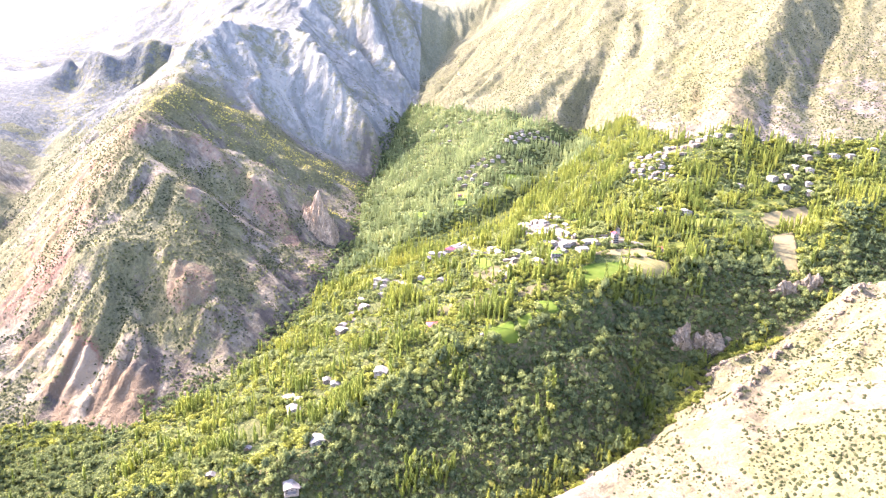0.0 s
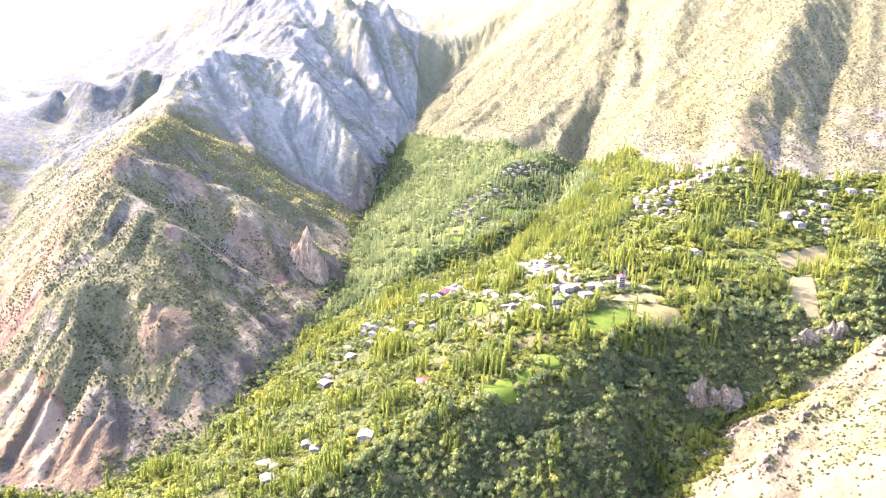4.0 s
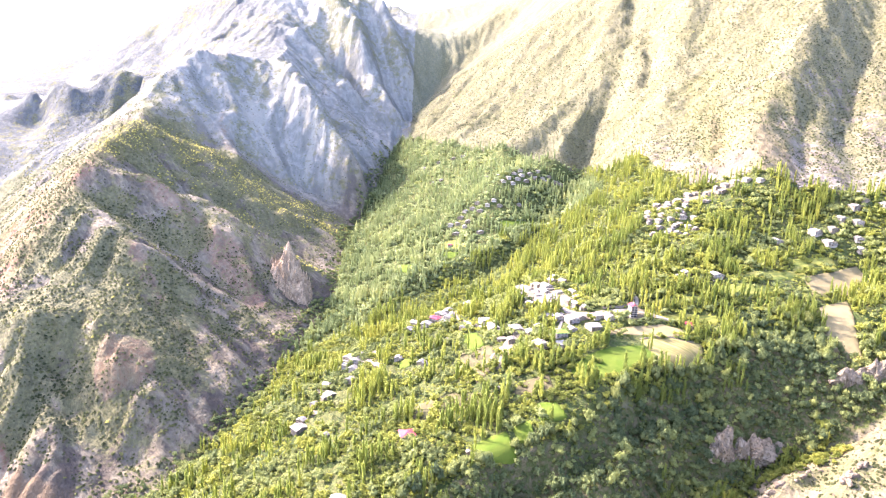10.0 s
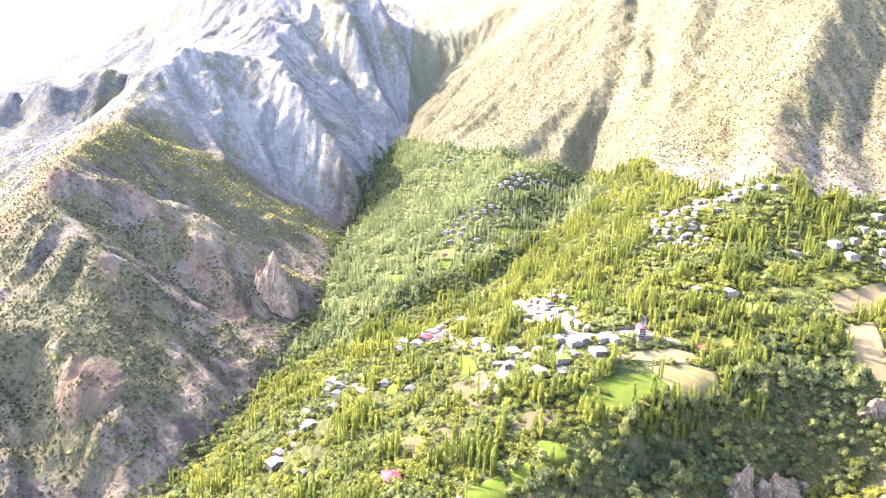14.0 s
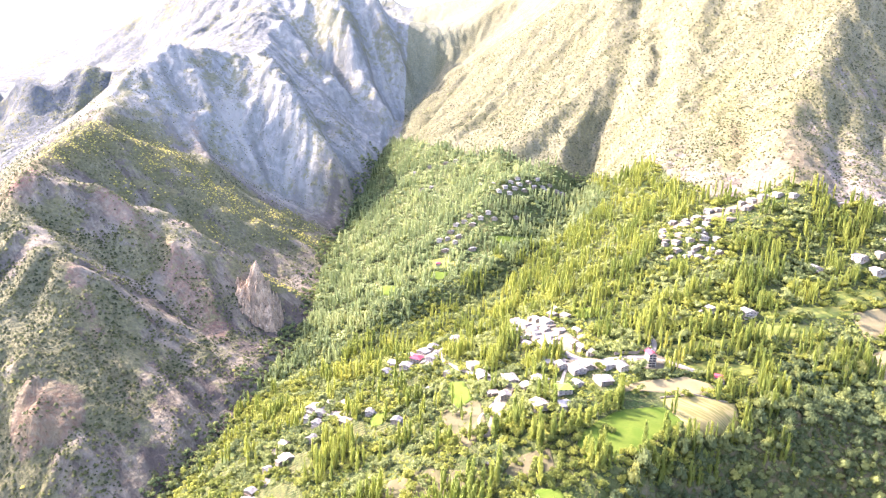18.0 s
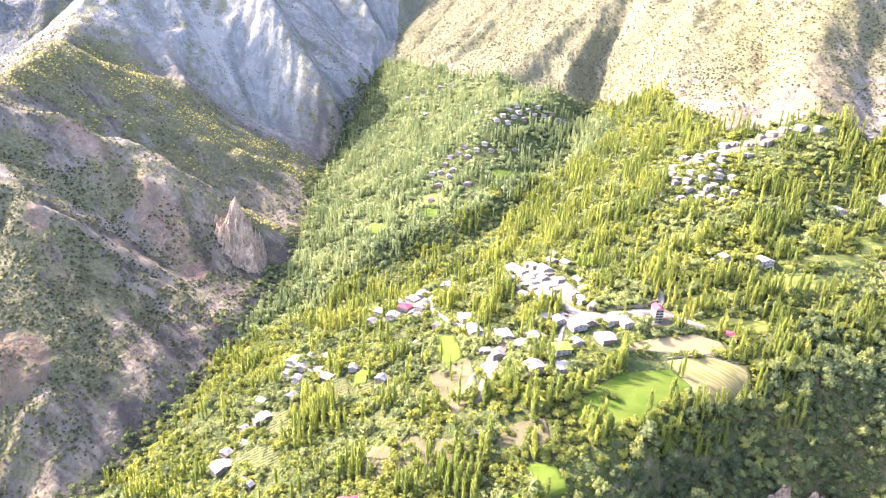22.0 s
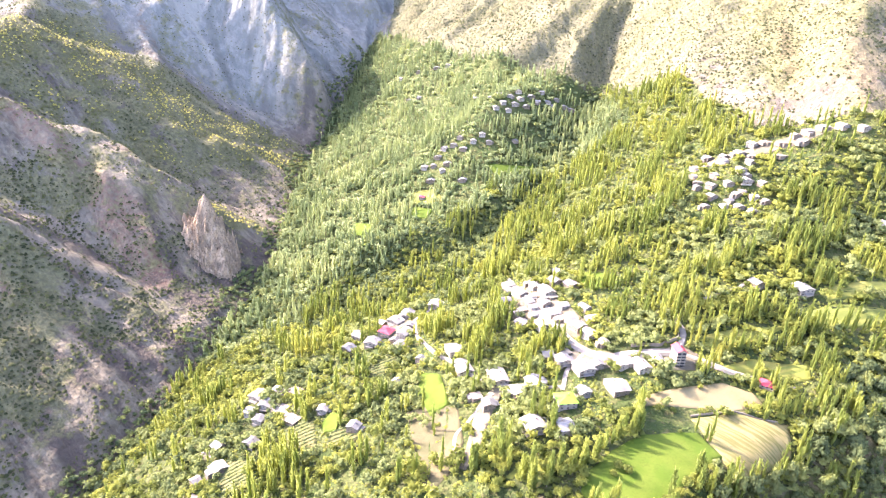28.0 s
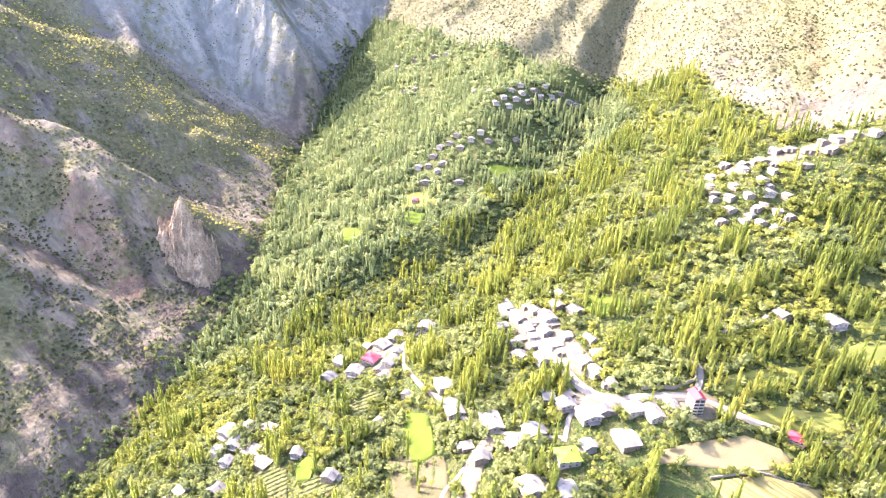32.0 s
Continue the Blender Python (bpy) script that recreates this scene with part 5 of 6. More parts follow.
def bank_wall(name, label, high, *way):
    """A dry stone wall that holds up a road, stone by stone along its top."""
    bm = bmesh.new()
    rows = []
    for (ax, ay), (bx, by) in zip(way, way[1:]):
        n = max(2, int(math.dist((ax, ay), (bx, by)) / 2.5))
        for k in range(n):
            rows.append((ax + (bx - ax) * k / n, ay + (by - ay) * k / n))
    rows.append(way[-1])
    prev = None
    for k, (x, y) in enumerate(rows):
        ax, ay = rows[max(k - 1, 0)]
        bx, by = rows[min(k + 1, len(rows) - 1)]
        l = math.hypot(bx - ax, by - ay)
        sx, sy = -(by - ay) / l * 0.5, (bx - ax) / l * 0.5
        z = float(ground_z(x, y))
        ring = [bm.verts.new(q) for q in ((x - sx, y - sy, z - 2), (x + sx, y + sy, z - 2), (x + sx * 0.8, y + sy * 0.8, z + high), (x - sx * 0.8, y - sy * 0.8, z + high))]
        if prev:
            for a in range(4):
                bm.faces.new((prev[a], prev[(a + 1) % 4], ring[(a + 1) % 4], ring[a]))
        else:
            bm.faces.new(ring[::-1])
        prev = ring
    bm.faces.new(prev)
    bmesh.ops.recalc_face_normals(bm, faces=bm.faces)
    me = bpy.data.meshes.new(name)
    bm.to_mesh(me)
    bm.free()
    me.materials.append(STONE)
    tagged(new(name, me), label, "wall", kind="structure")


bank_wall("bank_wall", "dark dry stone wall holding up a road", 2.6, (302, 912), (304, 898), (300, 888), (285, 884), (262, 886))
bank_wall("bank_wall", "low dry stone wall between fields", 1.2, (284, 813), (316, 816), (346, 809))
# ---- plants in the mass ----
def sprays(rng, points, normals, size, upright):
    """Loose leafy sprays as single triangles about the given points."""
    v = []
    for p, nrm in zip(points, normals):
        side = np.cross(nrm, rng.normal(size=3))
        side /= np.linalg.norm(side) + 1e-9
        up = np.cross(side, nrm) * (1 - upright) + np.array((0, 0, 1.0)) * upright + 0.45 * nrm
        s = size * rng.uniform(0.6, 1.35)
        v += [p - side * s * 0.55, p + side * s * 0.55, p + up * s * 1.25]
    v = np.array(v)
    return v, np.arange(len(v)).reshape(-1, 3)


def join(*parts):
    vs, fs, at = [], [], 0
    for v, f in parts:
        vs.append(v)
        fs.append(f + at)
        at += len(v)
    return np.concatenate(vs), np.concatenate(fs)


def poplar_shape(seed, count=46):
    """A slim column 1 high and 1 wide: thin core, rising sprays, bare foot, pointed top."""
    rng = np.random.RandomState(seed)
    hs, sides, v, f = (0.05, 0.25, 0.65, 1.0), 4, [], []
    wide = (0.14, 0.36, 0.32, 0.03)
    for h, w in zip(hs, wide):
        for k in range(sides):
            a = k * 2 * math.pi / sides + h * 2
            r = w * rng.uniform(0.75, 1.2)
            v.append((math.cos(a) * r, math.sin(a) * r, h))
    for lay in range(len(hs) - 1):
        for k in range(sides):
            a, b = lay * sides + k, lay * sides + (k + 1) % sides
            f += [(a, b, b + sides), (a, b + sides, a + sides)]
    pts, nrm = [], []
    for _ in range(count):
        h, a = rng.uniform(0.06, 0.94), rng.uniform(0, 6.283)
        r = np.interp(h, (0.05, 0.25, 0.5, 0.8, 1.0), (0.14, 0.4, 0.45, 0.32, 0.05)) * rng.uniform(0.7, 1.25)
        pts.append((math.cos(a) * r, math.sin(a) * r, h))
        nrm.append((math.cos(a), math.sin(a), 0.2))
    sv, sf = sprays(rng, np.array(pts), np.array(nrm), 0.25, 0.1)
    # each spray rises steeply and is several times longer than broad
    foot = np.repeat(np.array(pts)[:, 2], 3)
    sv[:, 2] = np.maximum(foot + (sv[:, 2] - foot) * 0.25 + np.tile((0.0, 0.0, 0.075), len(pts)), 0.04)
    return join((np.array(v), np.array(f)), (sv, sf))


def round_shape(seed, lobes=3, count=26, spray=0.15):
    """A broad crown of leafy sprays about a few small dark lumps, 1 high and 1 wide."""
    rng = np.random.RandomState(seed)
    ov = np.array([(1, 0, 0), (-1, 0, 0), (0, 1, 0), (0, -1, 0), (0, 0, 1), (0, 0, -1)], float)
    of = np.array([(0, 2, 4), (2, 1, 4), (1, 3, 4), (3, 0, 4), (2, 0, 5), (1, 2, 5), (3, 1, 5), (0, 3, 5)])
    parts = []
    for k in range(lobes):
        a = k * 6.283 / lobes + rng.uniform(0, 1)
        reach = rng.uniform(0.12, 0.3)
        c = np.array((math.cos(a) * reach, math.sin(a) * reach, rng.uniform(0.32, 0.72)))
        s = rng.uniform(0.2, 0.34)
        parts.append((ov * s * rng.uniform(0.75, 1.05, (6, 1)) + c, of))
        d = rng.normal(size=(count // lobes, 3))
        d /= np.linalg.norm(d, axis=1)[:, None]
        d[:, 2] = np.abs(d[:, 2]) * np.where(rng.rand(len(d)) < 0.8, 1, -0.6)
        parts.append(sprays(rng, c + d * s * rng.uniform(0.7, 1.1, (len(d), 1)), d, spray, 0.1))
    v, f = join(*parts)
    v[:, :2] *= rng.uniform(0.8, 1.2, 2)
    v[:, 2] = np.maximum(v[:, 2] * rng.uniform(0.85, 1.2), 0.02)
    return v, f


def shrub_shape(seed):
    """A low rough tuft."""
    rng = np.random.RandomState(seed)
    v = np.array([(1, 0, 0.05), (0.2, 0.95, 0.05), (-0.9, 0.5, 0.05), (-0.7, -0.7, 0.05), (0.3, -0.95, 0.05), (0.05, 0, 1.1)]) * 0.5
    v *= rng.uniform(0.7, 1.25, (6, 1))
    v[5, :2] = rng.uniform(-0.18, 0.18, 2)
    return v, np.array([(0, 1, 5), (1, 2, 5), (2, 3, 5), (3, 4, 5), (4, 0, 5)])


def mass(name, shapes, x, y, wide, high, tint, material, label, category, sink=0.3):
    """One mesh of many plants, each a turned and scaled copy of a shape."""
    rng = np.random.RandomState(len(x))
    which, turn = rng.randint(0, len(shapes), len(x)), rng.uniform(0, 6.283, len(x))
    z = ground_z(x, y) - sink
    cos, faces, tints, at = [], [], [], 0
    for k, (v, f) in enumerate(shapes):
        m = np.nonzero(which == k)[0]
        if not len(m):
            continue
        c, s = np.cos(turn[m])[:, None], np.sin(turn[m])[:, None]
        px = (v[:, 0] * c - v[:, 1] * s) * wide[m, None] + x[m, None]
        py = (v[:, 0] * s + v[:, 1] * c) * wide[m, None] + y[m, None]
        pz = v[:, 2] * high[m, None] + z[m, None]
        cos.append(np.stack([px, py, pz], -1).reshape(-1, 3))
        faces.append((f[None] + (np.arange(len(m)) * len(v))[:, None, None] + at).reshape(-1, 3))
        tints.append(np.repeat(tint[m], len(v)))
        at += len(m) * len(v)
    co, tri = np.concatenate(cos), np.concatenate(faces)
    me = bpy.data.meshes.new(name)
    me.vertices.add(len(co))
    me.vertices.foreach_set("co", co.ravel())
    me.loops.add(tri.size)
    me.loops.foreach_set("vertex_index", tri.ravel().astype(np.int32))
    me.polygons.add(len(tri))
    me.polygons.foreach_set("loop_start", np.arange(0, tri.size, 3, dtype=np.int32))
    me.update(calc_edges=True)
    me.attributes.new("tint", "FLOAT", "POINT").data.foreach_set("value", np.concatenate(tints).astype(np.float32))
    me.materials.append(material)
    return tagged(new(name, me), label, category, kind="stuff")


def lattice(x0, x1, y0, y1, gap, seed):
    """Evenly strewn places."""
    rng = np.random.RandomState(seed)
    x, y = np.meshgrid(np.arange(x0, x1, gap), np.arange(y0, y1, gap))
    x = (x + rng.uniform(-0.5, 0.5, x.shape) * gap).ravel()
    y = (y + rng.uniform(-0.5, 0.5, y.shape) * gap).ravel()
    return x, y, rng


POPLARS, SHRUBS = [poplar_shape(k) for k in range(6)], [shrub_shape(k + 50) for k in range(6)]
ROUNDS = [round_shape(k + 20, 3 + k % 3, 84 + 10 * (k % 3)) for k in range(9)]
FINE_ROUNDS = [round_shape(k + 120, 5 + k % 3, 190, 0.1) for k in range(5)]
FAR_ROUNDS = [round_shape(k + 40, 2 + k % 2, 48) for k in range(6)]
def free(x, y):
    ok = np.ones(len(x), bool)
    for poly in KEEP_OFF:
        ok &= ~inside(poly, x, y)
    for poly in SPARSE:
        ok &= ~inside(poly, x, y) | ((x * 7.13 + y * 3.71) % 1.0 < 0.3)
    for cx, cy, r in SPOTS:
        ok &= (x - cx) ** 2 + (y - cy) ** 2 > r * r
    return ok


def before_house(x, y):
    near = np.zeros(len(x), bool)
    for cx, cy, r in FRONTS:
        near |= (x - cx) ** 2 + (y - cy) ** 2 < r * r
    return near


def tree_thing(name, shape, trunk, material, label, category):
    """A single tree: trunk with limbs, and a crown of many sprays; 1 high and 1 wide."""
    tree = tagged(new(name), label, category, "valley trees")
    bm = bmesh.new()
    w = trunk
    bmesh.ops.create_cone(bm, segments=6, radius1=w, radius2=w * 0.45, depth=0.62, matrix=Matrix.Translation((0, 0, 0.25)))
    for k in range(4):
        m = Matrix.Translation((0, 0, 0.36 + 0.07 * k)) @ Matrix.Rotation(k * 1.7, 4, "Z") @ Matrix.Rotation(0.65, 4, "X") @ Matrix.Translation((0, 0, 0.1))
        bmesh.ops.create_cone(bm, segments=4, radius1=w * 0.4, radius2=w * 0.12, depth=0.22, matrix=m)
    part("trunk", bm, BARK, tree)
    v, f = shape
    me = bpy.data.meshes.new("crown")
    me.from_pydata(v.tolist(), [], f.tolist())
    me.attributes.new("tint", "FLOAT", "POINT").data.foreach_set("value", np.full(len(v), 0.5, np.float32))
    me.materials.append(material)
    new("crown", me).parent = tree
    return tree


def single_trees(x, y, tone, size, kinds, most, high, wide):
    """Sets the trees of the terraces nearest the flight as things of their own; tells which they are."""
    pick = np.zeros(len(x), bool)
    order = np.argsort(np.hypot(x - 190, (y - 745) * 1.2))
    for n, k in enumerate(order[:most]):
        pick[k] = True
        band_ = min(int(tone[k] * 3), 2)
        z = float(ground_z(x[k], y[k])) - 0.3
        s = float(size[k])
        m = Matrix.Translation((x[k], y[k], z)) @ Matrix.Rotation(n * 2.4, 4, "Z") @ Matrix.Diagonal((wide * s ** 0.6, wide * s ** 0.6, high * s, 1))
        copy_thing(kinds[band_ * 2 + n % 2], m)
    return pick


def tinted(material, name, tint):
    """The same leaves at one place of their range."""
    m = material.copy()
    m.name = name
    a = m.node_tree.nodes["Attribute"]
    v = m.node_tree.nodes.new("ShaderNodeValue")
    v.outputs[0].default_value = tint
    for link in list(a.outputs["Fac"].links):
        m.node_tree.links.new(v.outputs[0], link.to_socket)
    return m


POPLAR_TREES, ROUND_TREES = [], []
for k, (tone_word, tint) in enumerate((("dark green", 0.15), ("fresh green", 0.5), ("yellowing", 0.85))):
    pm, om = tinted(POPLAR, "poplar_leaves_" + tone_word.replace(" ", "_"), tint), tinted(ORCHARD, "orchard_leaves_" + tone_word.replace(" ", "_"), tint)
    for v in range(2):
        POPLAR_TREES.append(tree_thing("poplar_tree", poplar_shape(70 + 2 * k + v, 150), 0.06, pm, "tall slim " + tone_word + " poplar on a terrace", "poplar"))
        ROUND_TREES.append(tree_thing("fruit_tree", round_shape(90 + 2 * k + v, 6, 200, 0.1), 0.035, om, "broad " + tone_word + " fruit tree beside plots", "tree"))


def meadow_trees():
    """Lone trees and a hedge round the large meadow."""
    spots = [(221, 772, 0.9), (226, 768, 1.0), (217, 766, 0.8), (268, 760, 1.0), (274, 764, 0.9), (262, 757, 1.1), (281, 768, 0.9), (255, 752, 1.0), (246, 747, 1.0), (237, 743, 0.9),
             (300, 838, 0.7), (252, 826, 0.8), (262, 818, 0.8), (272, 816, 0.7), (292, 815, 0.7), (258, 829, 0.6), (312, 813, 0.6), (326, 815, 0.6)]
    for n, (x, y, s) in enumerate(spots):
        m = Matrix.Translation((x, y, float(ground_z(x, y)) - 0.2)) @ Matrix.Rotation(n * 2.1, 4, "Z") @ Matrix.Diagonal((7.5 * s, 7.5 * s, 7.0 * s, 1))
        copy_thing(ROUND_TREES[n % 4], m)


def plant_vines():
    xs, ys = [], []
    for plot in VINES:
        px, py = [p[0] for p in plot], [p[1] for p in plot]
        rng = np.random.RandomState(len(xs))
        for row in np.arange(min(py) - 20, max(py) + 20, 4.2):
            x = np.arange(min(px), max(px), 1.3)
            y = row + 0.25 * (x - min(px)) + rng.normal(0, 0.2, len(x))
            ok = inside(plot, x, y)
            xs.append(x[ok]), ys.append(y[ok])
    x, y = np.concatenate(xs), np.concatenate(ys)
    rng = np.random.RandomState(8)
    ring = np.mean([ground_z(x + 7 * math.cos(k), y + 7 * math.sin(k)) for k in range(6)], axis=0)
    lift = np.maximum(0.3, ring + 0.4 - ground_z(x, y))
    mass("vine_rows", SHRUBS, x, y, rng.uniform(1.7, 2.5, len(x)), rng.uniform(2.2, 3.0, len(x)), rng.uniform(0.1, 0.5, len(x)), WALNUT, "low green vines in rows on plots", "vines", -lift)


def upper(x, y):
    """Whether a place lies in the valley head beyond the brook, where leaf colour carries haze."""
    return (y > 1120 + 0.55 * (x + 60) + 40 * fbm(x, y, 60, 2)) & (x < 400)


def plant_valley():
    px, py, pt, rx_, ry_, rt = [], [], [], [], [], []
    for y0, y1, gap, far in ((500, 1080, 3.9, 5.6), (1080, 1500, 4.6, 6.6), (1500, 2300, 6.0, 8.2)):
        # poplars stand in clumps and rows
        x, y, rng = lattice(-660, 1000, y0, y1, gap, int(y0))
        ok = (inside(VALLEY, x, y) | inside(LOWLAND, x, y)) & free(x, y)
        x, y = x[ok], y[ok]
        slim = fbm(x, y, 42, 3) + 0.5 * fbm(0.35 * x + 90, y, 26, 2) + 0.16 * (y > 1050) + 0.2 * upper(x, y) - 0.4 * inside(LOWLAND, x, y) - 0.1 * (x < -80) + 0.06 * (x > 180)
        a = rng.rand(len(x)) < np.where(slim > 0.33, 0.56, np.where(slim > 0.0, 0.03, 0.012)) * np.where(before_house(x, y), 0.12, 1.0)
        tone = np.clip(0.42 + 0.55 * fbm(x, y + 500, 70, 3) + rng.normal(0, 0.16, len(x)), 0, 0.97)
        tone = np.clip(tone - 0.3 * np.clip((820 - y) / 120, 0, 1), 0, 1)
        px.append(x[a]), py.append(y[a]), pt.append(tone[a])
        x, y, rng = lattice(-660, 1000, y0, y1, far, int(y0) + 9)
        ok = (inside(VALLEY, x, y) | inside(LOWLAND, x, y)) & free(x, y)
        x, y = x[ok], y[ok]
        slim = fbm(x, y, 42, 3) + 0.5 * fbm(0.35 * x + 90, y, 26, 2)
        b = rng.rand(len(x)) < np.clip(0.74 + 0.9 * fbm(x + 900, y, 55, 3) - 0.3 * (slim > 0.34), 0.18, 0.95)
        tone = np.clip(0.4 + 0.5 * fbm(x + 40, y + 500, 60, 3) + rng.normal(0, 0.17, len(x)), 0, 0.82)
        rx_.append(x[b]), ry_.append(y[b]), rt.append(tone[b])
    rx_, ry_, rt = map(np.concatenate, (rx_, ry_, rt))
    # rows along the meadow, the street and the fields
    for (ax, ay), (bx, by), gap in (((190, 768), (218, 788), 3.6), ((218, 790), (246, 801), 5.0), ((330, 872), (395, 880), 4.0), ((318, 898), (372, 902), 4.5), ((350, 812), (356, 842), 4.0),
                                    ((296, 765), (350, 783), 6.0), ((240, 800), (252, 822), 3.0), ((172, 960), (160, 1000), 3.5), ((150, 935), (165, 965), 3.0), ((300, 905), (318, 935), 3.2), ((400, 885), (470, 890), 5.0)):
        k = np.linspace(0, 1, int(math.dist((ax, ay), (bx, by)) / gap) + 1)
        px.append(ax + (bx - ax) * k + np.sin(k * 37) * 1.3), py.append(ay + (by - ay) * k + np.cos(k * 51) * 1.3), pt.append(0.45 + 0.2 * np.sin(k * 23))
    px, py, pt = map(np.concatenate, (px, py, pt))
    rng = np.random.RandomState(3)
    size = rng.uniform(0.55, 1.35, len(px))
    near = single_trees(px, py, pt, size, POPLAR_TREES, 150, 20.5, 3.5)
    px, py, pt, size = px[~near], py[~near], pt[~near], size[~near]
    wide = 3.1 * size ** 0.5 * rng.uniform(0.7, 1.3, len(px))
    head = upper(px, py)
    for name, pick, leaves, label in (("poplar_grove", ~head, POPLAR, "tall slim yellow-green poplars in clumps on the valley side"), ("upper_poplar_grove", head, HAZY_LEAF, "slim poplars crowding the upper valley, paled by painted haze")):
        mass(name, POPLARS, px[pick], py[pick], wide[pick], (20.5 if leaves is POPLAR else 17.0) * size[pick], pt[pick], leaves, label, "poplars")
    size = 0.45 + 0.95 * rng.uniform(0, 1, len(rx_)) ** 1.6
    near = single_trees(rx_, ry_, rt, size, ROUND_TREES, 150, 7.0, 7.2)
    rx_, ry_, rt, size = rx_[~near], ry_[~near], rt[~near], size[~near]
    # lower-left corner: its shade put into the trees as a darker tint
    low = (rx_ < -340) & (ry_ < 715)
    dark = (fbm(rx_ + 300, ry_, 70, 3) > 0.16) | (rng.rand(len(rx_)) < 0.12) | low
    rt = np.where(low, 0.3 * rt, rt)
    dark &= ~upper(rx_, ry_) | (rng.rand(len(rx_)) < 0.3)
    mass("walnut_trees", FAR_ROUNDS + ROUNDS[::3], rx_[dark], ry_[dark], 9.4 * size[dark], 9.0 * size[dark], 0.3 + 0.55 * rt[dark], WALNUT, "broad dark green walnut trees in clumps", "trees")
    rx_, ry_, rt, size = rx_[~dark], ry_[~dark], rt[~dark], size[~dark]
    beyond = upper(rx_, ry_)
    for name, pick, kinds, label in (("orchard_trees", ~beyond, ROUNDS[::3] + FAR_ROUNDS[:4], "leafy green orchard trees on terraces"), ("upper_orchard", beyond, FAR_ROUNDS, "orchard trees high up the valley, paled by painted haze")):
        mass(name, kinds, rx_[pick], ry_[pick], 8.8 * size[pick], 7.6 * size[pick], rt[pick], HAZY_LEAF if name == "upper_orchard" else ORCHARD, label, "trees")


def plant_bushes():
    x, y, rng = lattice(-660, 800, 500, 1250, 3.7, 77)
    shady = inside(WOOD, x, y) & (dist_line(RAVINE, x, y) > 5)
    near_rock = np.hypot(x - 386, y - 745) < 42
    ok = (inside(VALLEY, x, y) | inside(LOWLAND, x, y) | shady) & (free(x, y) | (near_rock & shady)) & (rng.rand(len(x)) < np.clip(0.55 + 0.9 * fbm(x, y, 30, 3), 0.08, 0.9))
    x, y = x[ok], y[ok]
    w = 1.6 + 4.0 * rng.uniform(0, 1, len(x)) ** 1.5
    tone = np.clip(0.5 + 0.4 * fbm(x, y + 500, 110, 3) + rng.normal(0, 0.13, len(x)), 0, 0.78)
    # same bushes under the wood: its shade put into a darker tint
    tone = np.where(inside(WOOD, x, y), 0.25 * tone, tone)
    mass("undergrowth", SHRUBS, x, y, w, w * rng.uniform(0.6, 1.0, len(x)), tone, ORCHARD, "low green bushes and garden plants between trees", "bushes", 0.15)


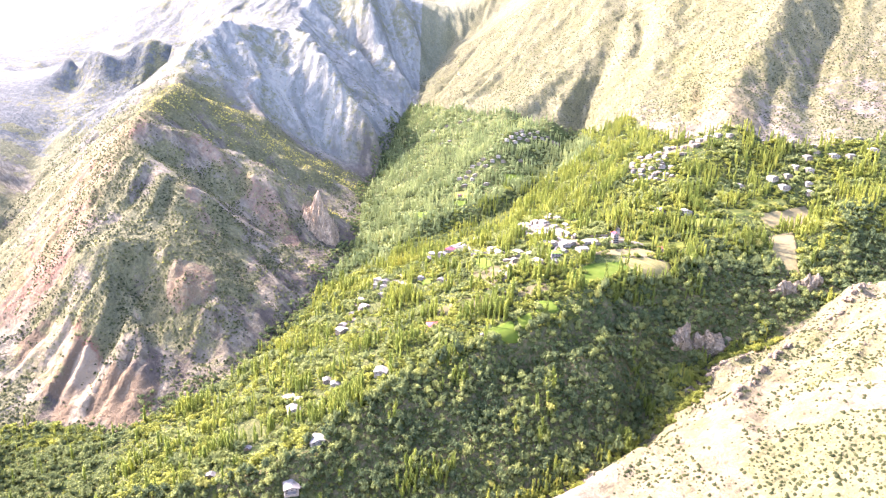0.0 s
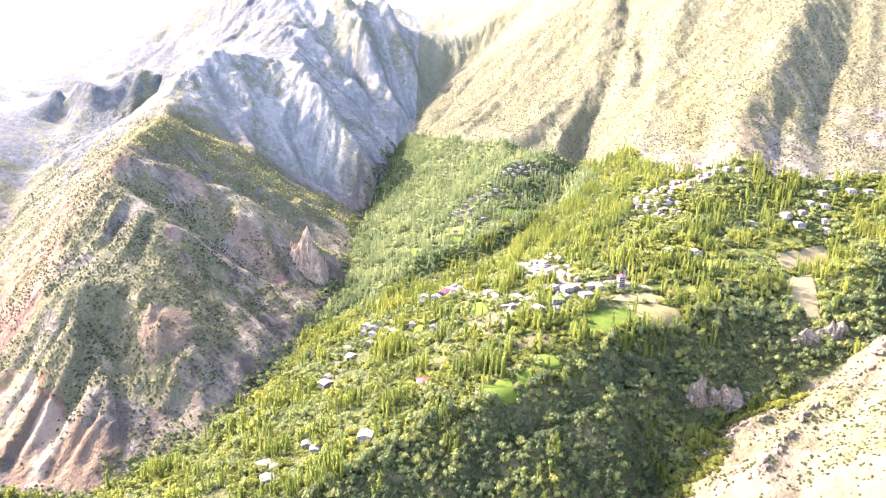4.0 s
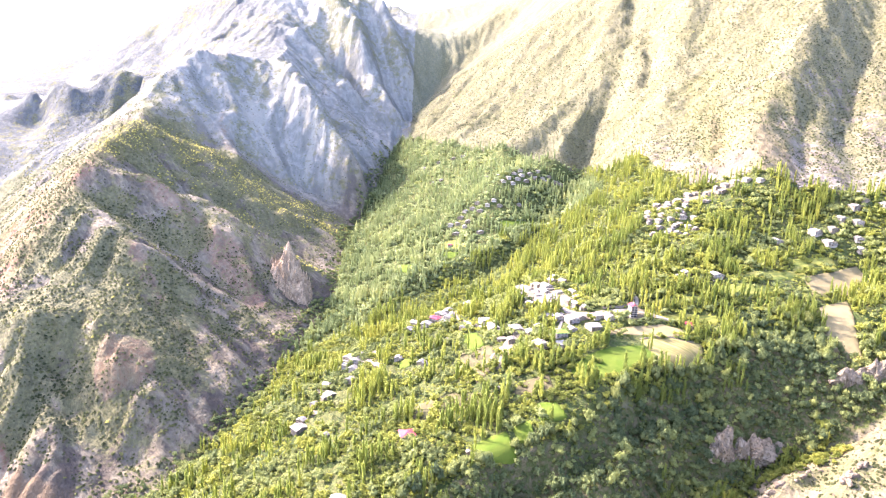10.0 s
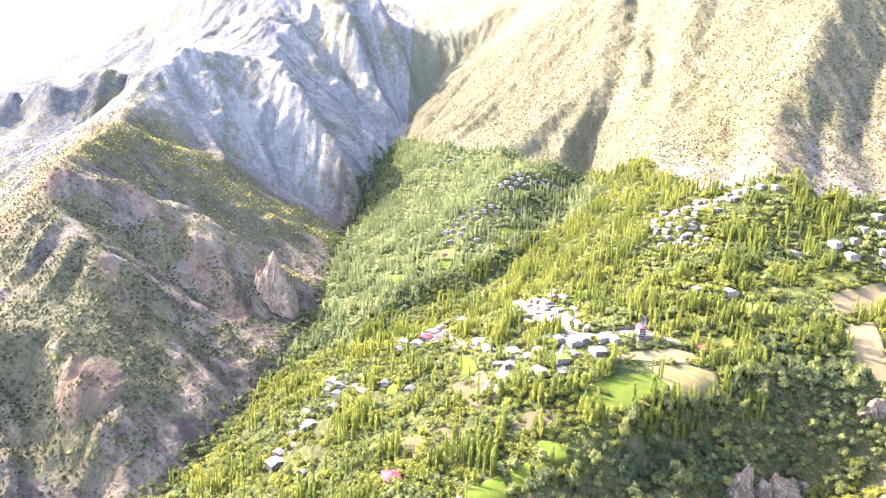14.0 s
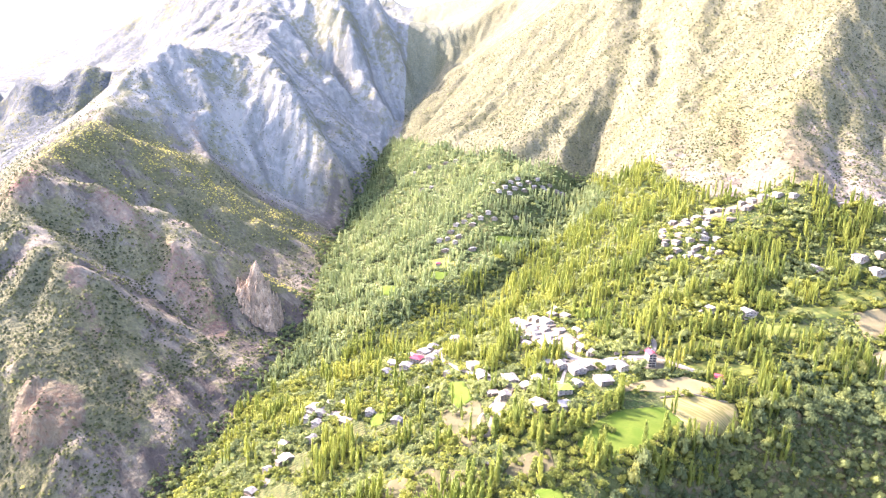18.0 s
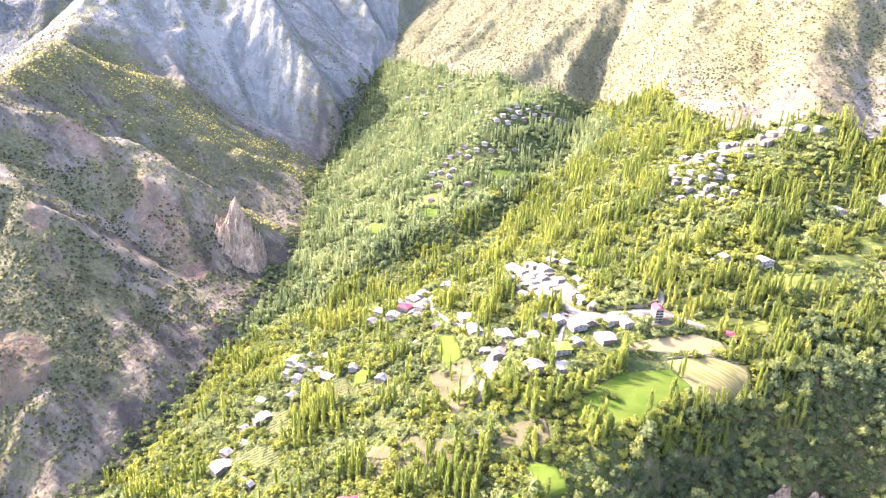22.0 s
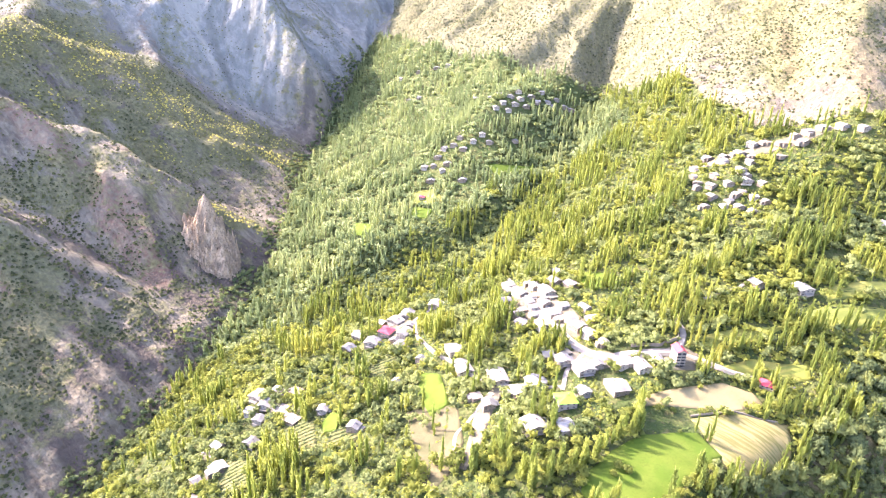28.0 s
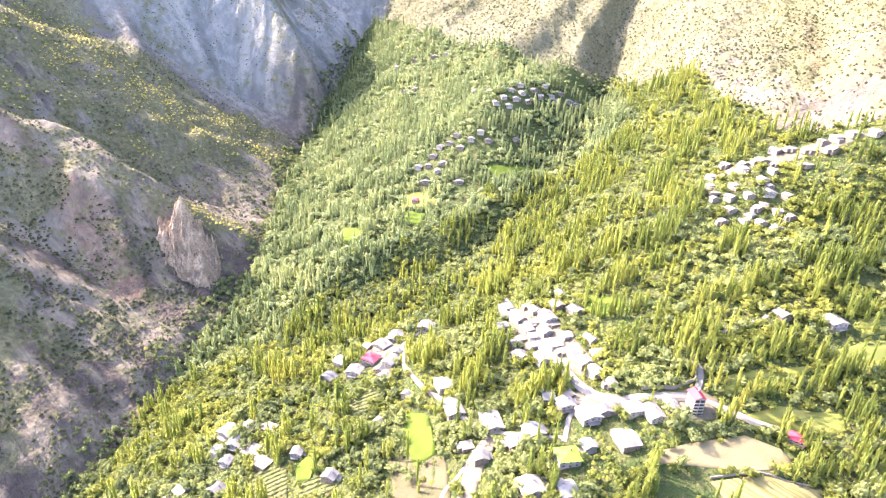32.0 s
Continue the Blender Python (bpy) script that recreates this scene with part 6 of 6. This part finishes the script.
def plant_woods():
    x, y, rng = lattice(-330, 950, 430, 940, 5.0, 11)
    hill = [(548, 735), (600, 800), (640, 900), (900, 930), (900, 790), (700, 770)]
    grove = [(365, 805), (400, 850), (470, 885), (525, 900), (505, 815), (420, 797)]
    ok = (inside(WOOD, x, y) | inside(hill, x, y) | inside(grove, x, y)) & free(x, y)
    ok &= (dist_line(RAVINE, x, y) > 7) | (x > 560)
    ok &= rng.rand(len(x)) < np.clip(1.0 + 0.7 * fbm(x, y + 70, 38, 3) + 0.3 * inside(hill, x, y), 0.12, 0.95)
    x, y = x[ok], y[ok]
    size = 0.4 + 1.0 * rng.uniform(0, 1, len(x)) ** 1.5
    tone = np.clip(0.3 + 0.55 * fbm(x, y, 55, 3) + rng.normal(0, 0.24, len(x)) - 0.5 * inside(hill, x, y), 0, 1.0)
    tall = rng.uniform(0.75, 1.35, len(x))
    close = (x > 170) & (x < 500) & (y > 690)
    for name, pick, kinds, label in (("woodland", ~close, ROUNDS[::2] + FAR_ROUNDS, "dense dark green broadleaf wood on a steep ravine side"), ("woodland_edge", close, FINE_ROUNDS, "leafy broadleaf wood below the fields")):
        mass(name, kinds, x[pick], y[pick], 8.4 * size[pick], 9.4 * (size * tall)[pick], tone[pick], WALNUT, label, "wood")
    x, y, rng = lattice(-200, 520, 440, 800, 5.0, 37)
    ok = inside(WOOD, x, y) & free(x, y) & (fbm(x + 11, y, 46, 2) > 0.5)
    x, y = x[ok], y[ok]
    size = rng.uniform(0.6, 1.2, len(x))
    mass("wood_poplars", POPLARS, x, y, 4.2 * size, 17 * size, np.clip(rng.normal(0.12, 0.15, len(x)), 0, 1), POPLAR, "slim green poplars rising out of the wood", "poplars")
    # tall trees along the rim of the ravine
    rim = [(a + (c - a) * k, b + (d - b) * k) for (a, b, _), (c, d, _) in zip(EDGE[2:13], EDGE[3:14]) for k in (0, 0.12, 0.25, 0.37, 0.5, 0.62, 0.75, 0.87)]
    rng = np.random.RandomState(15)
    x, y = np.array([q[0] for q in rim]) + rng.normal(0, 3, len(rim)), np.array([q[1] for q in rim]) + rng.normal(4, 3, len(rim))
    ok = free(x, y)
    x, y = x[ok], y[ok]
    size = rng.uniform(0.8, 1.3, len(x))
    mass("rim_trees", FINE_ROUNDS, x, y, 10.5 * size, 17 * size, np.clip(rng.normal(0.4, 0.2, len(x)), 0, 1), WALNUT, "tall green trees along the rim of a ravine", "trees")
    # slim yellowing poplars in the ravine foot
    x, y, rng = lattice(-60, 560, 440, 760, 5.0, 31)
    d = dist_line(RAVINE, x, y)
    ok = (d < 24) & (d > 3) & inside(WOOD, x, y) & (fbm(x, y, 40, 2) > 0.16) & free(x, y)
    x, y = x[ok], y[ok]
    size = rng.uniform(0.6, 1.15, len(x))
    mass("ravine_poplars", POPLARS, x, y, 3.6 * size, 16 * size, np.clip(rng.normal(0.6, 0.2, len(x)), 0, 1), POPLAR, "slim yellow-green poplars along a ravine floor", "poplars")
    # fresh trees and bushes at the ravine foot
    x, y, rng = lattice(60, 620, 480, 800, 5.2, 41)
    d = dist_line(RAVINE, x, y)
    ok = (d < 10 + 14 * fbm(x, y, 35, 2) + 8 * (x > 300)) & (d > 1.5) & (x < 470) & free(x, y)
    x, y = x[ok], y[ok]
    size = rng.uniform(0.5, 1.15, len(x))
    mass("ravine_foot_trees", ROUNDS, x, y, 8 * size, 8 * size, np.clip(rng.normal(0.45, 0.25, len(x)), 0, 1), ORCHARD, "fresh green trees and bushes along a ravine foot", "trees")
    # along the river and the brook
    x, y, rng = lattice(-650, 700, 560, 2300, 7.0, 12)
    d = np.minimum(np.minimum(dist_line(RIVER, x, y), dist_line(BROOK, x, y)), dist_line([(20, 1165), (85, 1178), (140, 1188), (210, 1235)], x, y))
    ok = (d < 19 + 26 * fbm(x, y, 45, 3) * (x < 0) + 36 * ((x > -60) & (x < 260) & (y > 1050) & (y < 1320))) & (y < np.where(x > 200, 1590, 2150))
    x, y = x[ok], y[ok]
    size = rng.uniform(0.6, 1.2, len(x))
    tone = np.clip(0.28 + rng.normal(0, 0.22, len(x)), 0, 0.9)
    mass("stream_side_trees", FAR_ROUNDS, x, y, 8.0 * size, 8.0 * size, tone, WALNUT, "dark green trees crowding the stream beds", "trees")


def plant_scrub():
    xs, ys, ws, ts = [], [], [], []
    for x0, x1, y0, y1, gap, small, large, most in (
            (-640, -110, 760, 1280, 4.1, 1.9, 6.6, 1.9), (-900, -640, 760, 1280, 6.0, 1.8, 5.0, 1.2), (-900, -110, 1280, 1700, 5.2, 2.0, 6.0, 1.6), (-1000, -110, 1700, 2350, 6.6, 2.0, 5.0, 1.3),
            (180, 800, 300, 800, 4.0, 1.2, 5.6, 1.2), (300, 1150, 1050, 1500, 5.2, 2.0, 5.8, 1.35), (150, 1300, 1500, 1750, 6.4, 2.6, 6.0, 1.1), (0, 1300, 1750, 2500, 8.6, 3.2, 7.2, 1.1), (-900, -120, 380, 740, 5.0, 1.5, 5.5, 1.6)):
        x, y, rng = lattice(x0, x1, y0, y1, gap, int(x0 + y0 + 5000))
        m = cover_maps(x, y, 0 * x)
        ok = ~inside(LOWLAND, x, y) & (~inside(VALLEY, x, y)) & (~inside(WOOD, x, y)) & free(x, y)
        ok &= rng.rand(len(x)) < most * np.clip(m["scrub"] * 1.5 - 0.3 + np.where(x < 0, 1.7, 0.9) * fbm(x, y, 38, 3), 0.03, 1) * (1 - 0.85 * m["chalk"])
        x, y = x[ok], y[ok]
        xs.append(x), ys.append(y), ws.append(small + (large - small) * rng.uniform(0, 1, len(x)) ** 1.7)
        ts.append(np.clip(0.03 + 0.27 * (x < 0) + 0.3 * (x > 0) * np.clip((y - 1150) / 500, 0, 1) + 0.3 * fbm(x, y, 90, 2) + rng.normal(0, 0.18, len(x)) + 0.75 * m["spur"][ok], 0, 1))
    x, y, rng = lattice(-680, -130, 1380, 1720, 5.2, 61)
    ok = rng.rand(len(x)) < 0.8 * cover_maps(x, y, 0 * x)["spur"] * np.clip(0.7 + 0.9 * fbm(x, y, 30, 2), 0.1, 1)
    x, y = x[ok], y[ok]
    xs.append(x), ys.append(y), ws.append(rng.uniform(2.8, 6.8, len(x)))
    ts.append(np.clip(0.76 + 0.4 * fbm(x, y, 50, 2) + rng.normal(0, 0.18, len(x)), 0.1, 1))
    x, y, w, t = map(np.concatenate, (xs, ys, ws, ts))
    mass("scrub", SHRUBS, x, y, w, w * 0.85, t, SHRUB, "low olive-green bushes dotted over dry slopes", "shrubs", 0.15)
plant_valley()
plant_bushes()
plant_vines()
meadow_trees()
plant_woods()
plant_scrub()
for seed_tree in POPLAR_TREES + ROUND_TREES:
    for ob in (*seed_tree.children_recursive, seed_tree):
        bpy.data.objects.remove(ob)
